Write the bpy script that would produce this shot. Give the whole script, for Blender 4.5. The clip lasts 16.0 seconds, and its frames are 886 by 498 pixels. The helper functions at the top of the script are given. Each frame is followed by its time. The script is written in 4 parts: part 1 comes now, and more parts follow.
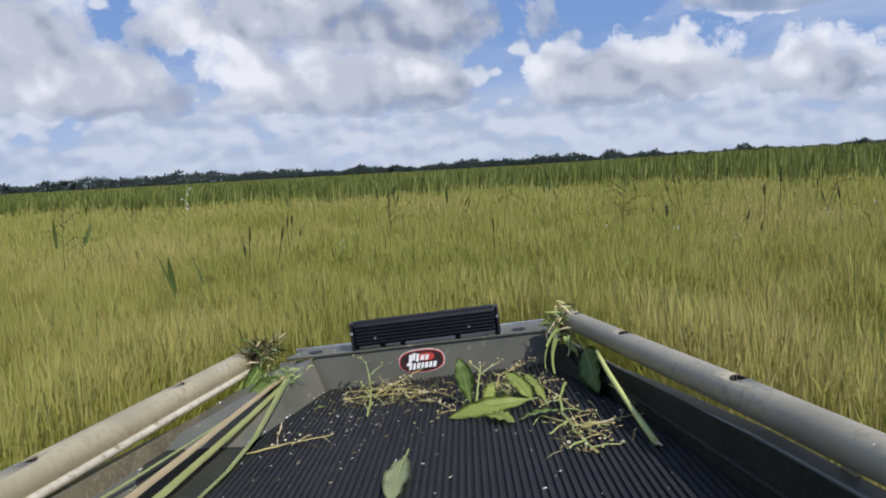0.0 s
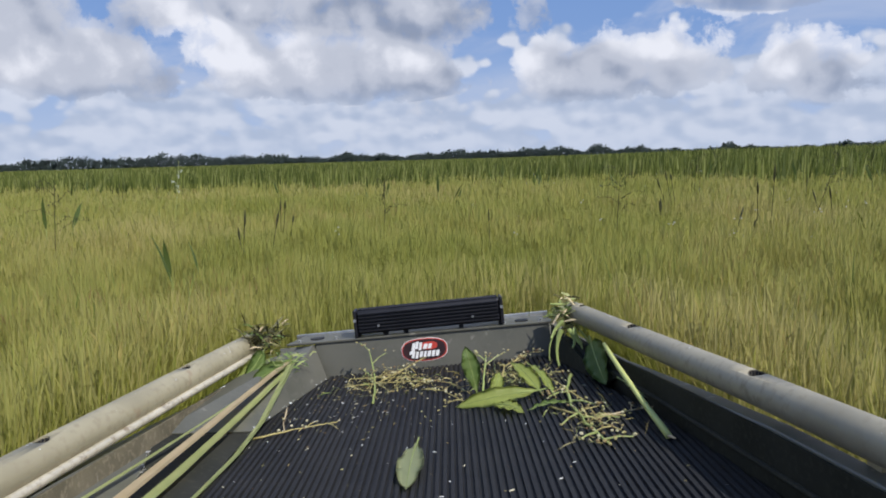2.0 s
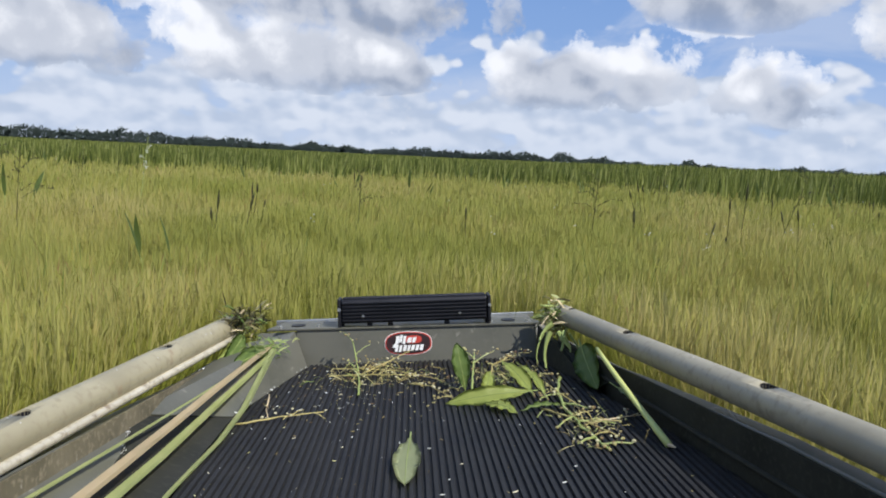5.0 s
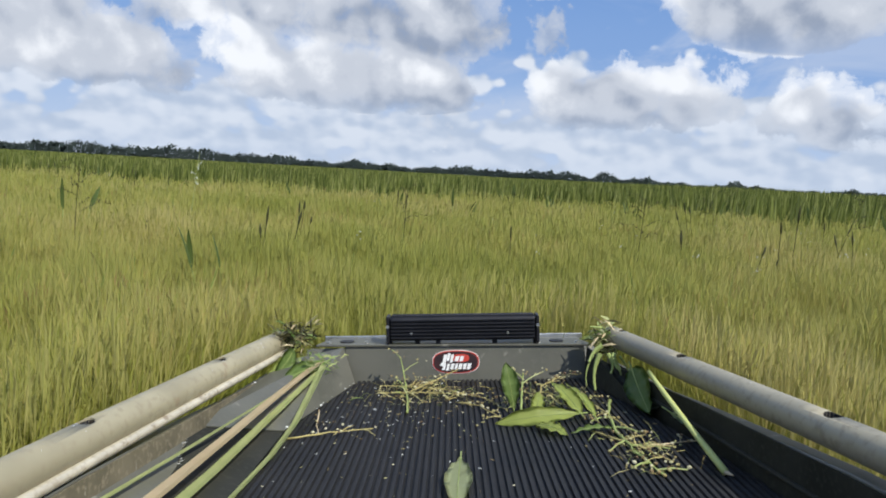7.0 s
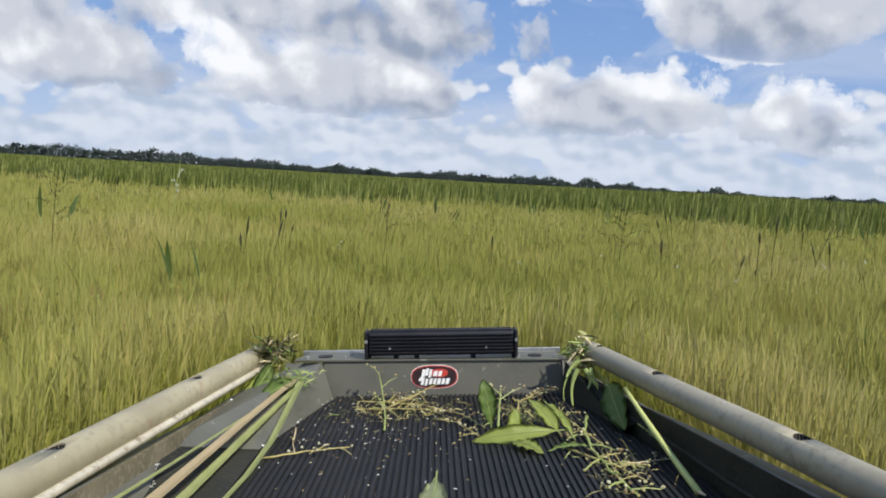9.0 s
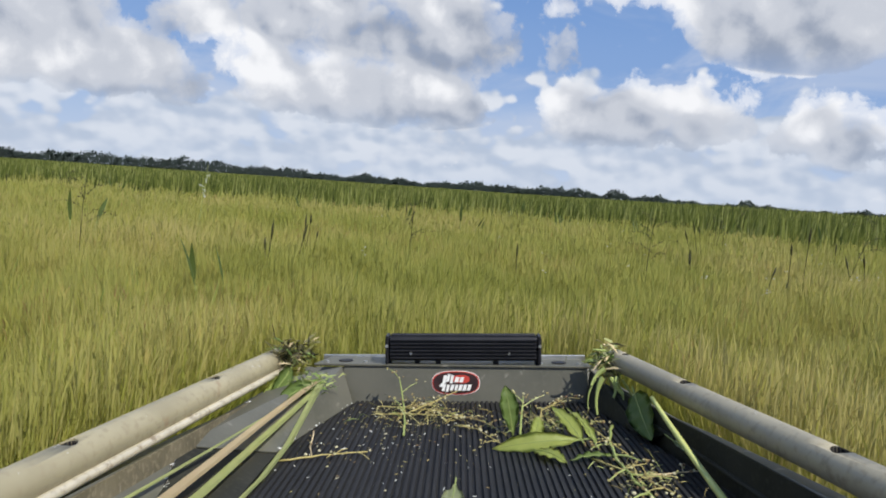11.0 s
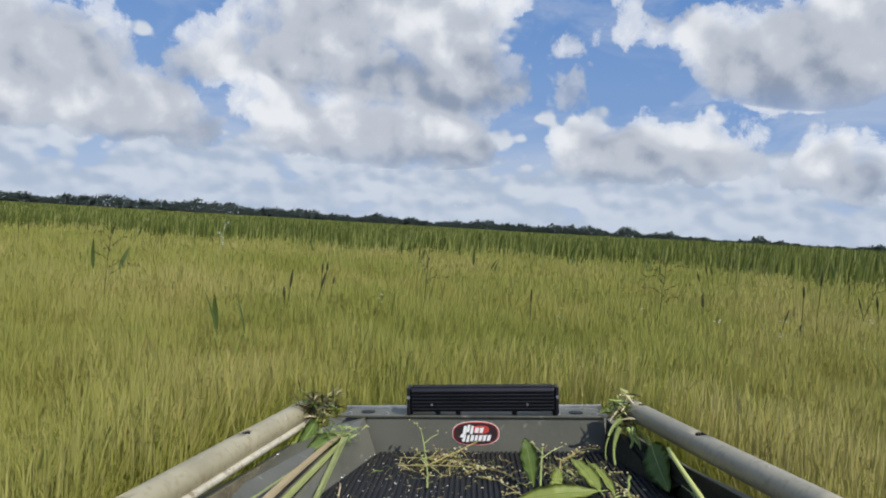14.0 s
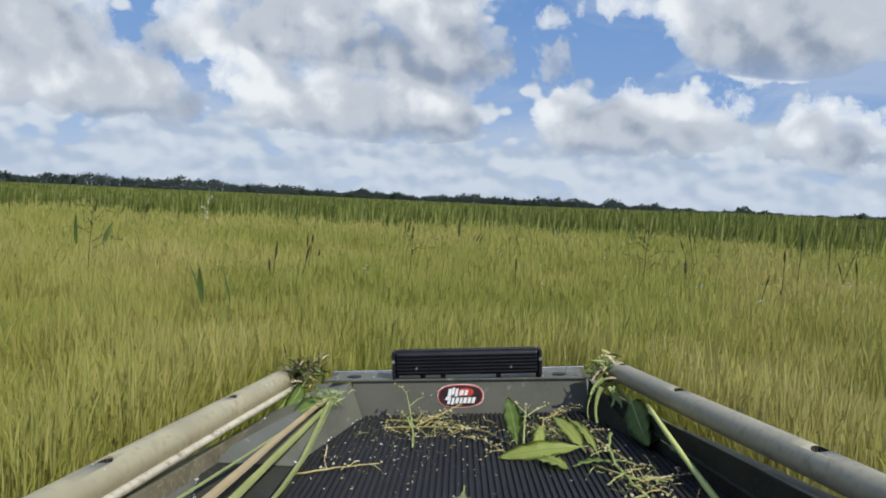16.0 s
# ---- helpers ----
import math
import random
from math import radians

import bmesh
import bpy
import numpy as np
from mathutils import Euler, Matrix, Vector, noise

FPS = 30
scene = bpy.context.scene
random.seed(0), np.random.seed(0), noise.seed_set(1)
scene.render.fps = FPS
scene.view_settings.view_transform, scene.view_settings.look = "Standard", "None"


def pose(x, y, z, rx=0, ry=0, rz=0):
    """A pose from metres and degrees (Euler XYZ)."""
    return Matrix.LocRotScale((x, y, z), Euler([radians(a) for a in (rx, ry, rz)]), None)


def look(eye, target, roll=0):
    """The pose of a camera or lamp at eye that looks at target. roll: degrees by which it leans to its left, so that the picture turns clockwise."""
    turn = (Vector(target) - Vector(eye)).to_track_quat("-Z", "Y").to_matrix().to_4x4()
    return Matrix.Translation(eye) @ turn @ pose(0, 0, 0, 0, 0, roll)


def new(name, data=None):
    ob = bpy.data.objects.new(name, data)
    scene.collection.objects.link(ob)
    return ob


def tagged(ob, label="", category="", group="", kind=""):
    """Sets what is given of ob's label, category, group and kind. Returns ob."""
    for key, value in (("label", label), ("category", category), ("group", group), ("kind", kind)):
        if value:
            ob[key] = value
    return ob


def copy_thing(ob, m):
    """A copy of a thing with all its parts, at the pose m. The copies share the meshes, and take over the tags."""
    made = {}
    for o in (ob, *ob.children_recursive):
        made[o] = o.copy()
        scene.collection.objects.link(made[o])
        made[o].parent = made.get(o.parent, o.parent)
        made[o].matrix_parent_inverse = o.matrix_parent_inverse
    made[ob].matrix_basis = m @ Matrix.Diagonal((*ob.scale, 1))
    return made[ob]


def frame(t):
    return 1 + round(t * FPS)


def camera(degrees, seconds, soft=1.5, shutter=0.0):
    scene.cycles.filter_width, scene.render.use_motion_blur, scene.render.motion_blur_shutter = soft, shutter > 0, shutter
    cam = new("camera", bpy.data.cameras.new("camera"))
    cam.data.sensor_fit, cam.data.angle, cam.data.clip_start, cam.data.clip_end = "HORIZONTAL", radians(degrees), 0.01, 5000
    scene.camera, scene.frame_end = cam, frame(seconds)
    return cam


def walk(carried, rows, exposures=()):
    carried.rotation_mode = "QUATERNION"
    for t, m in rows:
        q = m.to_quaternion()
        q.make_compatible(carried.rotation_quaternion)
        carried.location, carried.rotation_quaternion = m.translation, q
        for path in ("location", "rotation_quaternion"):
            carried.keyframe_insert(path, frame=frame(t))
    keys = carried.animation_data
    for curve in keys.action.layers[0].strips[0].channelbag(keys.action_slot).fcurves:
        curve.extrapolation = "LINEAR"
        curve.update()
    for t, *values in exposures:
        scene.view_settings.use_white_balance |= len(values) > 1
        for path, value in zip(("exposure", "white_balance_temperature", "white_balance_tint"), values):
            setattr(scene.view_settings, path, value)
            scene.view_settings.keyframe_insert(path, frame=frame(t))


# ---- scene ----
FOV = 62.0
BOAT = pose(0.0471, -0.0328, 0.6528, -3.5, -4.2, 0.248)
PATH = [
    (0.0, pose(0.2247, -0.0183, 1.2567, 83.770, 3.191, 1.354)),
    (0.5, pose(0.2399, -0.0184, 1.2805, 83.720, 4.052, 1.135)),
    (1.0, pose(0.2411, 0.0154, 1.2756, 82.768, 4.536, 2.682)),
    (1.5, pose(0.2534, 0.0351, 1.2598, 82.103, 5.462, 2.517)),
    (2.0, pose(0.1463, -0.0114, 1.2544, 82.974, 1.566, 0.314)),
    (2.5, pose(0.0700, -0.0586, 1.2253, 83.804, 0.571, -6.418)),
    (3.0, pose(0.0033, -0.0334, 1.2338, 83.519, -1.562, -4.614)),
    (5.5, pose(0.0335, 0.0387, 1.2315, 82.822, -2.587, -1.662)),
    (6.0, pose(0.0254, 0.0083, 1.2501, 83.742, -2.663, -0.771)),
    (6.5, pose(0.0074, 0.0170, 1.2518, 84.598, -3.130, -0.250)),
    (7.0, pose(-0.0020, 0.0319, 1.2317, 84.113, -3.275, 0.828)),
    (7.5, pose(0.0238, 0.0611, 1.2226, 82.376, -1.914, 0.193)),
    (8.0, pose(0.0310, 0.0322, 1.2629, 82.854, -1.909, -0.392)),
    (10.5, pose(-0.0128, 0.0442, 1.2709, 86.113, -5.502, 0.385)),
    (11.0, pose(0.0250, 0.0719, 1.2429, 85.220, -4.054, 1.647)),
    (11.5, pose(0.0282, 0.0874, 1.2424, 84.970, -4.828, 0.530)),
    (12.0, pose(0.0078, 0.0238, 1.2872, 85.265, -5.242, -1.642)),
    (12.5, pose(0.0031, 0.0194, 1.2635, 85.836, -3.710, 0.101)),
    (13.0, pose(-0.0233, -0.0669, 1.3008, 88.626, -3.776, -0.475)),
    (13.5, pose(-0.0265, -0.0349, 1.3045, 89.397, -4.286, 0.483)),
    (14.0, pose(-0.0025, -0.0225, 1.3025, 88.194, -3.425, 2.497)),
    (14.5, pose(0.0274, -0.0216, 1.2707, 86.597, -1.838, 1.856)),
    (15.0, pose(0.0297, -0.0180, 1.2607, 85.187, -1.850, 0.425)),
    (15.5, pose(0.0231, -0.0657, 1.2913, 86.243, -2.357, -0.115)),
    (16.0, pose(0.0135, -0.0416, 1.2713, 86.259, -2.686, 1.420)),
]

cam = camera(FOV, 16.0, soft=1.9)
walk(cam, PATH, exposures=[(0.0, -0.16, 6150, 13), (3.0, -0.14, 6150, 13), (5.5, 0.05, 6280, 10), (6.5, 0.0, 6250, 9), (8.0, 0.07, 6350, 10), (10.5, -0.05, 6450, 10), (11.5, 0.02, 6480, 10), (12.5, -0.02, 6450, 10), (13.5, -0.12, 6350, 9),
                           (14.0, -0.18, 6300, 9), (14.5, -0.14, 6300, 9), (15.0, 0.02, 6400, 10), (15.5, -0.04, 6350, 9), (16.0, -0.12, 6300, 7)])

# ---- world, sun ----
SUN_ELEV, SUN_AZ = radians(52), radians(135)      # azimuth clockwise from the bow (+Y)


def build_world():
    w = bpy.data.worlds.new("sky")
    scene.world = w
    w.use_nodes = True
    nt = w.node_tree
    nt.nodes.clear()
    N, L = nt.nodes.new, nt.links.new

    def math_node(op, a, b=None, clamp=False):
        n = N("ShaderNodeMath")
        n.operation, n.use_clamp = op, clamp
        for i, v in enumerate((a, b)):
            if v is None:
                continue
            if isinstance(v, (int, float)):
                n.inputs[i].default_value = v
            else:
                L(v, n.inputs[i])
        return n.outputs[0]

    def ramp(v, stops):
        n = N("ShaderNodeValToRGB")
        n.color_ramp.interpolation = "EASE"
        while len(n.color_ramp.elements) < len(stops):
            n.color_ramp.elements.new(0.5)
        for e, (p, c) in zip(n.color_ramp.elements, stops):
            e.position, e.color = p, (c, c, c, 1) if isinstance(c, (int, float)) else (*c, 1)
        L(v, n.inputs[0])
        return n.outputs[0]

    def mix(f, a, b):
        n = N("ShaderNodeMix")
        n.data_type = "RGBA"
        for sock, v in ((n.inputs[0], f), (n.inputs[6], a), (n.inputs[7], b)):
            if isinstance(v, tuple):
                sock.default_value = (*v, 1)
            elif isinstance(v, (int, float)):
                sock.default_value = v
            else:
                L(v, sock)
        return n.outputs[2]

    sky = N("ShaderNodeTexSky")
    sky.sky_type, sky.sun_disc = "NISHITA", False
    sky.sun_elevation, sky.sun_rotation = SUN_ELEV, SUN_AZ
    sky.air_density, sky.dust_density, sky.ozone_density = 1.0, 0.6, 2.0
    tc = N("ShaderNodeTexCoord")
    sep = N("ShaderNodeSeparateXYZ")
    L(tc.outputs["Generated"], sep.inputs[0])
    elev = sep.outputs[2]

    azim = math_node("ARCTAN2", sep.outputs[0], sep.outputs[1])
    comb = N("ShaderNodeCombineXYZ")
    L(azim, comb.inputs[0])
    L(elev, comb.inputs[1])
    plan = comb.outputs[0]

    def shifted(dx, dy, sx=1.0, sy=1.0):
        m = N("ShaderNodeMapping")
        L(plan, m.inputs[0])
        m.inputs["Location"].default_value = (dx, dy, 0.0)
        m.inputs["Scale"].default_value = (sx, sy, 1.0)
        return m.outputs[0]

    def lumps(at, scale, detail, rough, warp=0.0):
        n = N("ShaderNodeTexNoise")
        n.noise_dimensions = "2D"
        n.inputs["Scale"].default_value, n.inputs["Detail"].default_value = scale, detail
        n.inputs["Roughness"].default_value, n.inputs["Distortion"].default_value = rough, warp
        L(at, n.inputs["Vector"])
        return math_node("SUBTRACT", n.outputs["Fac"], 0.5)

    def puffs(at, scale, detail=2.0):
        """Round cauliflower heads, about -0.3 to 0.3."""
        v = N("ShaderNodeTexVoronoi")
        v.voronoi_dimensions, v.feature, v.normalize = "2D", "SMOOTH_F1", True
        v.inputs["Scale"].default_value, v.inputs["Detail"].default_value = scale, detail
        v.inputs["Roughness"].default_value, v.inputs["Smoothness"].default_value = 0.5, 0.35
        L(at, v.inputs["Vector"])
        return math_node("SUBTRACT", 0.32, v.outputs["Distance"])

    def heaps(dx, dy, sx=1.0, sy=1.0):
        """Uneven heap outline: broad swells with round heads on them."""
        at = shifted(dx, dy, sx, sy)
        h = math_node("MULTIPLY", lumps(at, 6.5, 2, 0.5, 0.2), 2.3)
        return math_node("ADD", h, math_node("MULTIPLY", puffs(at, 13.0, 1.6), 1.35))

    # the blue behind, paler towards the horizon
    blue = mix(0.75, sky.outputs[0], (1.9, 3.9, 8.4))
    out = mix(ramp(elev, [(0.0, 0.9), (0.08, 0.50), (0.17, 0.16), (0.30, 0.0)]), blue, (6.3, 7.6, 9.8))
    veil = ramp(math_node("ADD", lumps(shifted(0.7, 0.2, 1.0, 2.2), 4.0, 5, 0.6, 0.4), 0.1), [(0.02, 0.0), (0.30, 0.55)])
    out = mix(math_node("MULTIPLY", veil, ramp(elev, [(0.15, 1.0), (0.6, 0.3)])), out, (6.6, 7.4, 9.0))

    here = heaps(0.0, 0.0)
    relief = math_node("SUBTRACT", here, heaps(-0.009, -0.018))
    fray = lumps(shifted(0.4, 1.3), 34.0, 5, 0.62, 0.2)
    body_noise = lumps(shifted(2.1, 0.7, 1.0, 1.7), 5.0, 4, 0.5, 0.4)

    # far low banks along the horizon
    low_at = heaps(1.7, 0.9, 1.7, 2.6)
    low_relief = math_node("SUBTRACT", low_at, heaps(1.7 - 0.012, 0.9 - 0.030, 1.7, 2.6))
    low = math_node("ADD", math_node("MULTIPLY", low_at, 0.55), ramp(elev, [(0.0, 0.55), (0.07, 0.42), (0.16, 0.0)]))
    low_cut = ramp(math_node("SUBTRACT", low, 0.20), [(0.0, 0.0), (0.16, 0.92)])
    low_lit = ramp(math_node("ADD", math_node("MULTIPLY", low_relief, 0.95), 0.55), [(0.10, 0.0), (0.95, 1.0)])
    out = mix(low_cut, out, mix(low_lit, (5.5, 6.4, 7.9), (9.1, 9.5, 10.2)))

    # cumulus: bearing and height of the middle, half width and half height, in radians
    CLOUDS = [(-0.55, 0.178, 0.115, 0.095), (-0.37, 0.185, 0.062, 0.062), (-0.42, 0.118, 0.30, 0.060), (-0.080, 0.225, 0.235, 0.135), (-0.13, 0.115, 0.17, 0.052),
              (0.215, 0.105, 0.135, 0.056), (0.455, 0.090, 0.075, 0.052), (0.440, 0.228, 0.160, 0.080), (0.66, 0.16, 0.14, 0.10), (-0.86, 0.16, 0.15, 0.12)]
    rng = random.Random(8)
    for k in range(14):
        CLOUDS.append((1.0 + k * 0.315 + rng.uniform(-0.08, 0.08), rng.uniform(0.12, 0.34), rng.uniform(0.13, 0.26), rng.uniform(0.07, 0.12)))
    for k in range(9):
        CLOUDS.append((-3.1 + k * 0.69 + rng.uniform(-0.2, 0.2), rng.uniform(0.46, 0.80), rng.uniform(0.24, 0.40), rng.uniform(0.08, 0.14)))
    body, lift, weight = -1.0, 0.0, 0.001
    for bear, high, wide, tall in CLOUDS:
        if bear > math.pi:
            bear -= 2 * math.pi
        dx = math_node("MULTIPLY", math_node("SUBTRACT", azim, bear), 1 / wide)
        dy = math_node("MULTIPLY", math_node("SUBTRACT", elev, high), 1 / tall)
        under = math_node("MULTIPLY", math_node("MINIMUM", dy, 0.0), 0.55)
        dyy = math_node("ADD", dy, under)
        one = math_node("SUBTRACT", 1.0, math_node("ADD", math_node("MULTIPLY", dx, dx), math_node("MULTIPLY", dyy, dyy)))
        share = math_node("POWER", math_node("MAXIMUM", math_node("ADD", one, 0.8), 0.0), 4.0)
        lift = math_node("ADD", math_node("MULTIPLY", share, dy), lift)
        weight = math_node("ADD", share, weight)
        body = math_node("MAXIMUM", one, body)
    lift = math_node("DIVIDE", lift, weight)
    dense = math_node("ADD", math_node("MULTIPLY", body, 0.62), math_node("ADD", math_node("MULTIPLY", here, 0.95), math_node("MULTIPLY", fray, 0.85)))
    cut = ramp(math_node("ADD", dense, 0.14), [(0.0, 0.0), (0.20, 0.66), (0.52, 1.0)])
    cut = math_node("MULTIPLY", cut, ramp(math_node("MULTIPLY", math_node("ADD", lift, 1.0), 0.5), [(0.0, 0.35), (0.36, 1.0)]))
    lit = math_node("ADD", math_node("MULTIPLY", lift, 0.42), math_node("MULTIPLY", relief, 0.85))
    lit = math_node("ADD", lit, math_node("ADD", math_node("MULTIPLY", body_noise, 0.55), math_node("MULTIPLY", fray, 0.42)))
    # flat bases stay grey
    lit = math_node("ADD", lit, math_node("MULTIPLY", math_node("MINIMUM", math_node("ADD", lift, 0.25), 0.0), 0.55))
    # thin edges let the light through
    lit = math_node("ADD", lit, math_node("MULTIPLY", ramp(dense, [(0.0, 0.26), (0.5, 0.0)]), math_node("ADD", lift, 0.45, True)))
    lit = ramp(math_node("ADD", lit, 0.45), [(0.0, 0.0), (0.45, 0.45), (0.95, 1.0)])
    out = mix(cut, out, mix(lit, (3.7, 4.3, 5.5), (11.0, 11.1, 11.4)))
    out = mix(ramp(elev, [(0.0, 0.55), (0.05, 0.25), (0.12, 0.0)]), out, (6.3, 7.3, 9.0))
    bg = N("ShaderNodeBackground")
    bg.inputs["Strength"].default_value = 0.085
    L(out, bg.inputs[0])
    o = N("ShaderNodeOutputWorld")
    L(bg.outputs[0], o.inputs[0])


build_world()
sun_data = bpy.data.lights.new("sun", "SUN")
sun_data.energy, sun_data.angle, sun_data.color = 5.0, radians(0.6), (1.0, 0.95, 0.86)
sun = new("sun", sun_data)
SUN_DIR = Vector((math.sin(SUN_AZ) * math.cos(SUN_ELEV), math.cos(SUN_AZ) * math.cos(SUN_ELEV), math.sin(SUN_ELEV)))
sun.matrix_world = look(SUN_DIR * 50, (0, 0, 0))


# ---- materials ----
def material(name):
    m = bpy.data.materials.new(name)
    m.use_nodes = True
    m.node_tree.nodes.clear()
    return m, m.node_tree.nodes.new, m.node_tree.links.new


def surface(name, c1, c2, c3=None, scale=8.0, fine=90.0, rough=0.5, rough2=None, metal=0.0, bump=0.2, stretch=(1, 1, 1), wear=None, wear_at=0.62, island=0.0):
    """A principled surface: two-scale colour variation, bump, and worn or dirty patches with a shape of their own."""
    m, N, L = material(name)
    p = N("ShaderNodeBsdfPrincipled")
    o = N("ShaderNodeOutputMaterial")
    L(p.outputs[0], o.inputs[0])
    tc = N("ShaderNodeTexCoord")
    mp = N("ShaderNodeMapping")
    mp.inputs["Scale"].default_value = stretch
    L(tc.outputs["Object"], mp.inputs[0])

    def noise_node(s, d):
        n = N("ShaderNodeTexNoise")
        n.inputs["Scale"].default_value, n.inputs["Detail"].default_value = s, d
        L(mp.outputs[0], n.inputs["Vector"])
        return n.outputs["Fac"]

    def ramp(v, a, b, lo, hi):
        n = N("ShaderNodeValToRGB")
        n.color_ramp.elements[0].position, n.color_ramp.elements[1].position = a, b
        n.color_ramp.elements[0].color, n.color_ramp.elements[1].color = (*lo, 1), (*hi, 1)
        L(v, n.inputs[0])
        return n.outputs[0]

    def mix(f, a, b):
        n = N("ShaderNodeMix")
        n.data_type = "RGBA"
        for s, v in ((n.inputs[0], f), (n.inputs[6], a), (n.inputs[7], b)):
            if isinstance(v, tuple):
                s.default_value = (*v, 1)
            elif isinstance(v, (int, float)):
                s.default_value = v
            else:
                L(v, s)
        return n.outputs[2]

    coarse, grain = noise_node(scale, 4), noise_node(fine, 3)
    col = ramp(coarse, 0.35, 0.65, c1, c2)
    if c3:
        col = mix(ramp(grain, 0.52, 0.68, (0, 0, 0), (1, 1, 1)), col, c3)
    if island:
        g = N("ShaderNodeNewGeometry")
        h = N("ShaderNodeHueSaturation")
        k = N("ShaderNodeMapRange")
        k.inputs[3].default_value, k.inputs[4].default_value = 1 - island, 1 + island
        L(g.outputs["Random Per Island"], k.inputs[0])
        L(k.outputs[0], h.inputs["Value"])
        L(col, h.inputs["Color"])
        col = h.outputs[0]
    if wear:
        col = mix(ramp(noise_node(scale * 2.7, 8), wear_at, wear_at + 0.06, (0, 0, 0), (1, 1, 1)), col, wear)
    L(col, p.inputs["Base Color"])
    p.inputs["Metallic"].default_value = metal
    r = N("ShaderNodeMapRange")
    r.inputs[3].default_value, r.inputs[4].default_value = rough, rough2 if rough2 is not None else min(1, rough + 0.2)
    L(coarse, r.inputs[0])
    L(r.outputs[0], p.inputs["Roughness"])
    if bump:
        b = N("ShaderNodeBump")
        b.inputs["Strength"].default_value, b.inputs["Distance"].default_value = bump, 0.004
        L(grain, b.inputs["Height"])
        L(b.outputs[0], p.inputs["Normal"])
    return m


def foliage(name, colours, patch=0.35, patch_scale=0.12, thin=0.4, rough=0.55, gloss=0.3, spread=1.0, upright=0.0):
    """Leaves and blades: each island takes its own colour, wide patches shift it, light passes through."""
    m, N, L = material(name)
    g = N("ShaderNodeNewGeometry")
    cr = N("ShaderNodeValToRGB")
    while len(cr.color_ramp.elements) < len(colours):
        cr.color_ramp.elements.new(0.5)
    for e, (p, c) in zip(cr.color_ramp.elements, colours):
        e.position, e.color = p, (*c, 1)
    tc = N("ShaderNodeTexCoord")
    n = N("ShaderNodeTexNoise")
    n.inputs["Scale"].default_value, n.inputs["Detail"].default_value = patch_scale, 4
    L(tc.outputs["Object"], n.inputs["Vector"])
    add = N("ShaderNodeMath")
    add.operation = "MULTIPLY_ADD"
    L(n.outputs["Fac"], add.inputs[0])
    add.inputs[1].default_value = patch * 2
    own = N("ShaderNodeMapRange")
    own.inputs[3].default_value, own.inputs[4].default_value = 0.5 - spread / 2, 0.5 + spread / 2
    L(g.outputs["Random Per Island"], own.inputs[0])
    L(own.outputs[0], add.inputs[2])
    sub = N("ShaderNodeMath")
    sub.operation, sub.use_clamp = "SUBTRACT", True
    L(add.outputs[0], sub.inputs[0])
    sub.inputs[1].default_value = patch
    L(sub.outputs[0], cr.inputs[0])
    p = N("ShaderNodeBsdfPrincipled")
    p.inputs["Roughness"].default_value = rough
    p.inputs["Specular IOR Level"].default_value = gloss
    L(cr.outputs[0], p.inputs["Base Color"])
    t = N("ShaderNodeBsdfTranslucent")
    L(cr.outputs[0], t.inputs[0])
    if upright:
        # fine rounded blades scatter light as a soft mass
        nm = N("ShaderNodeMix")
        nm.data_type = "VECTOR"
        nm.inputs[0].default_value = upright
        L(g.outputs["Normal"], nm.inputs[4])
        nm.inputs[5].default_value = (0.0, 0.0, 1.0)
        unit = N("ShaderNodeVectorMath")
        unit.operation = "NORMALIZE"
        L(nm.outputs[1], unit.inputs[0])
        L(unit.outputs[0], p.inputs["Normal"])
    mx = N("ShaderNodeMixShader")
    mx.inputs[0].default_value = thin
    L(p.outputs[0], mx.inputs[1])
    L(t.outputs[0], mx.inputs[2])
    o = N("ShaderNodeOutputMaterial")
    L(mx.outputs[0], o.inputs[0])
    return m


M_GROUND = surface("marsh_thatch", (0.13, 0.13, 0.04), (0.20, 0.19, 0.06), (0.25, 0.22, 0.085), scale=0.6, fine=9, rough=0.8, bump=0.6)
M_GRASS = foliage("marsh_grass", [(0.0, (0.18, 0.22, 0.036)), (0.25, (0.285, 0.31, 0.054)), (0.5, (0.375, 0.375, 0.072)), (0.75, (0.445, 0.415, 0.10)), (1.0, (0.45, 0.345, 0.13))], thin=0.5, gloss=0.08, patch=1.0, patch_scale=0.7, spread=0.45, upright=0.7)
M_TUFT = foliage("grass_seed_tuft", [(0.0, (0.32, 0.35, 0.080)), (0.5, (0.455, 0.45, 0.125)), (1.0, (0.57, 0.505, 0.19))], thin=0.5, gloss=0.06, patch=1.2, patch_scale=0.45, spread=0.35, upright=0.75)
M_FLECK = foliage("grass_spikelet", [(0.0, (0.15, 0.18, 0.032)), (0.3, (0.26, 0.285, 0.054)), (0.55, (0.39, 0.38, 0.085)), (0.8, (0.47, 0.41, 0.125)), (1.0, (0.40, 0.28, 0.11))], thin=0.45, gloss=0.08, patch=1.0, patch_scale=0.8, spread=0.6, upright=0.7)
M_UNDER = foliage("broad_green_leaf", [(0.0, (0.11, 0.165, 0.032)), (0.6, (0.20, 0.265, 0.055)), (1.0, (0.34, 0.39, 0.10))], patch=0.4, patch_scale=0.8, gloss=0.2, upright=0.3)
M_REED = foliage("reed_leaf", [(0.0, (0.075, 0.098, 0.024)), (0.4, (0.140, 0.168, 0.038)), (0.7, (0.215, 0.245, 0.060)), (1.0, (0.40, 0.41, 0.14))], patch=0.25, patch_scale=0.08, gloss=0.1)
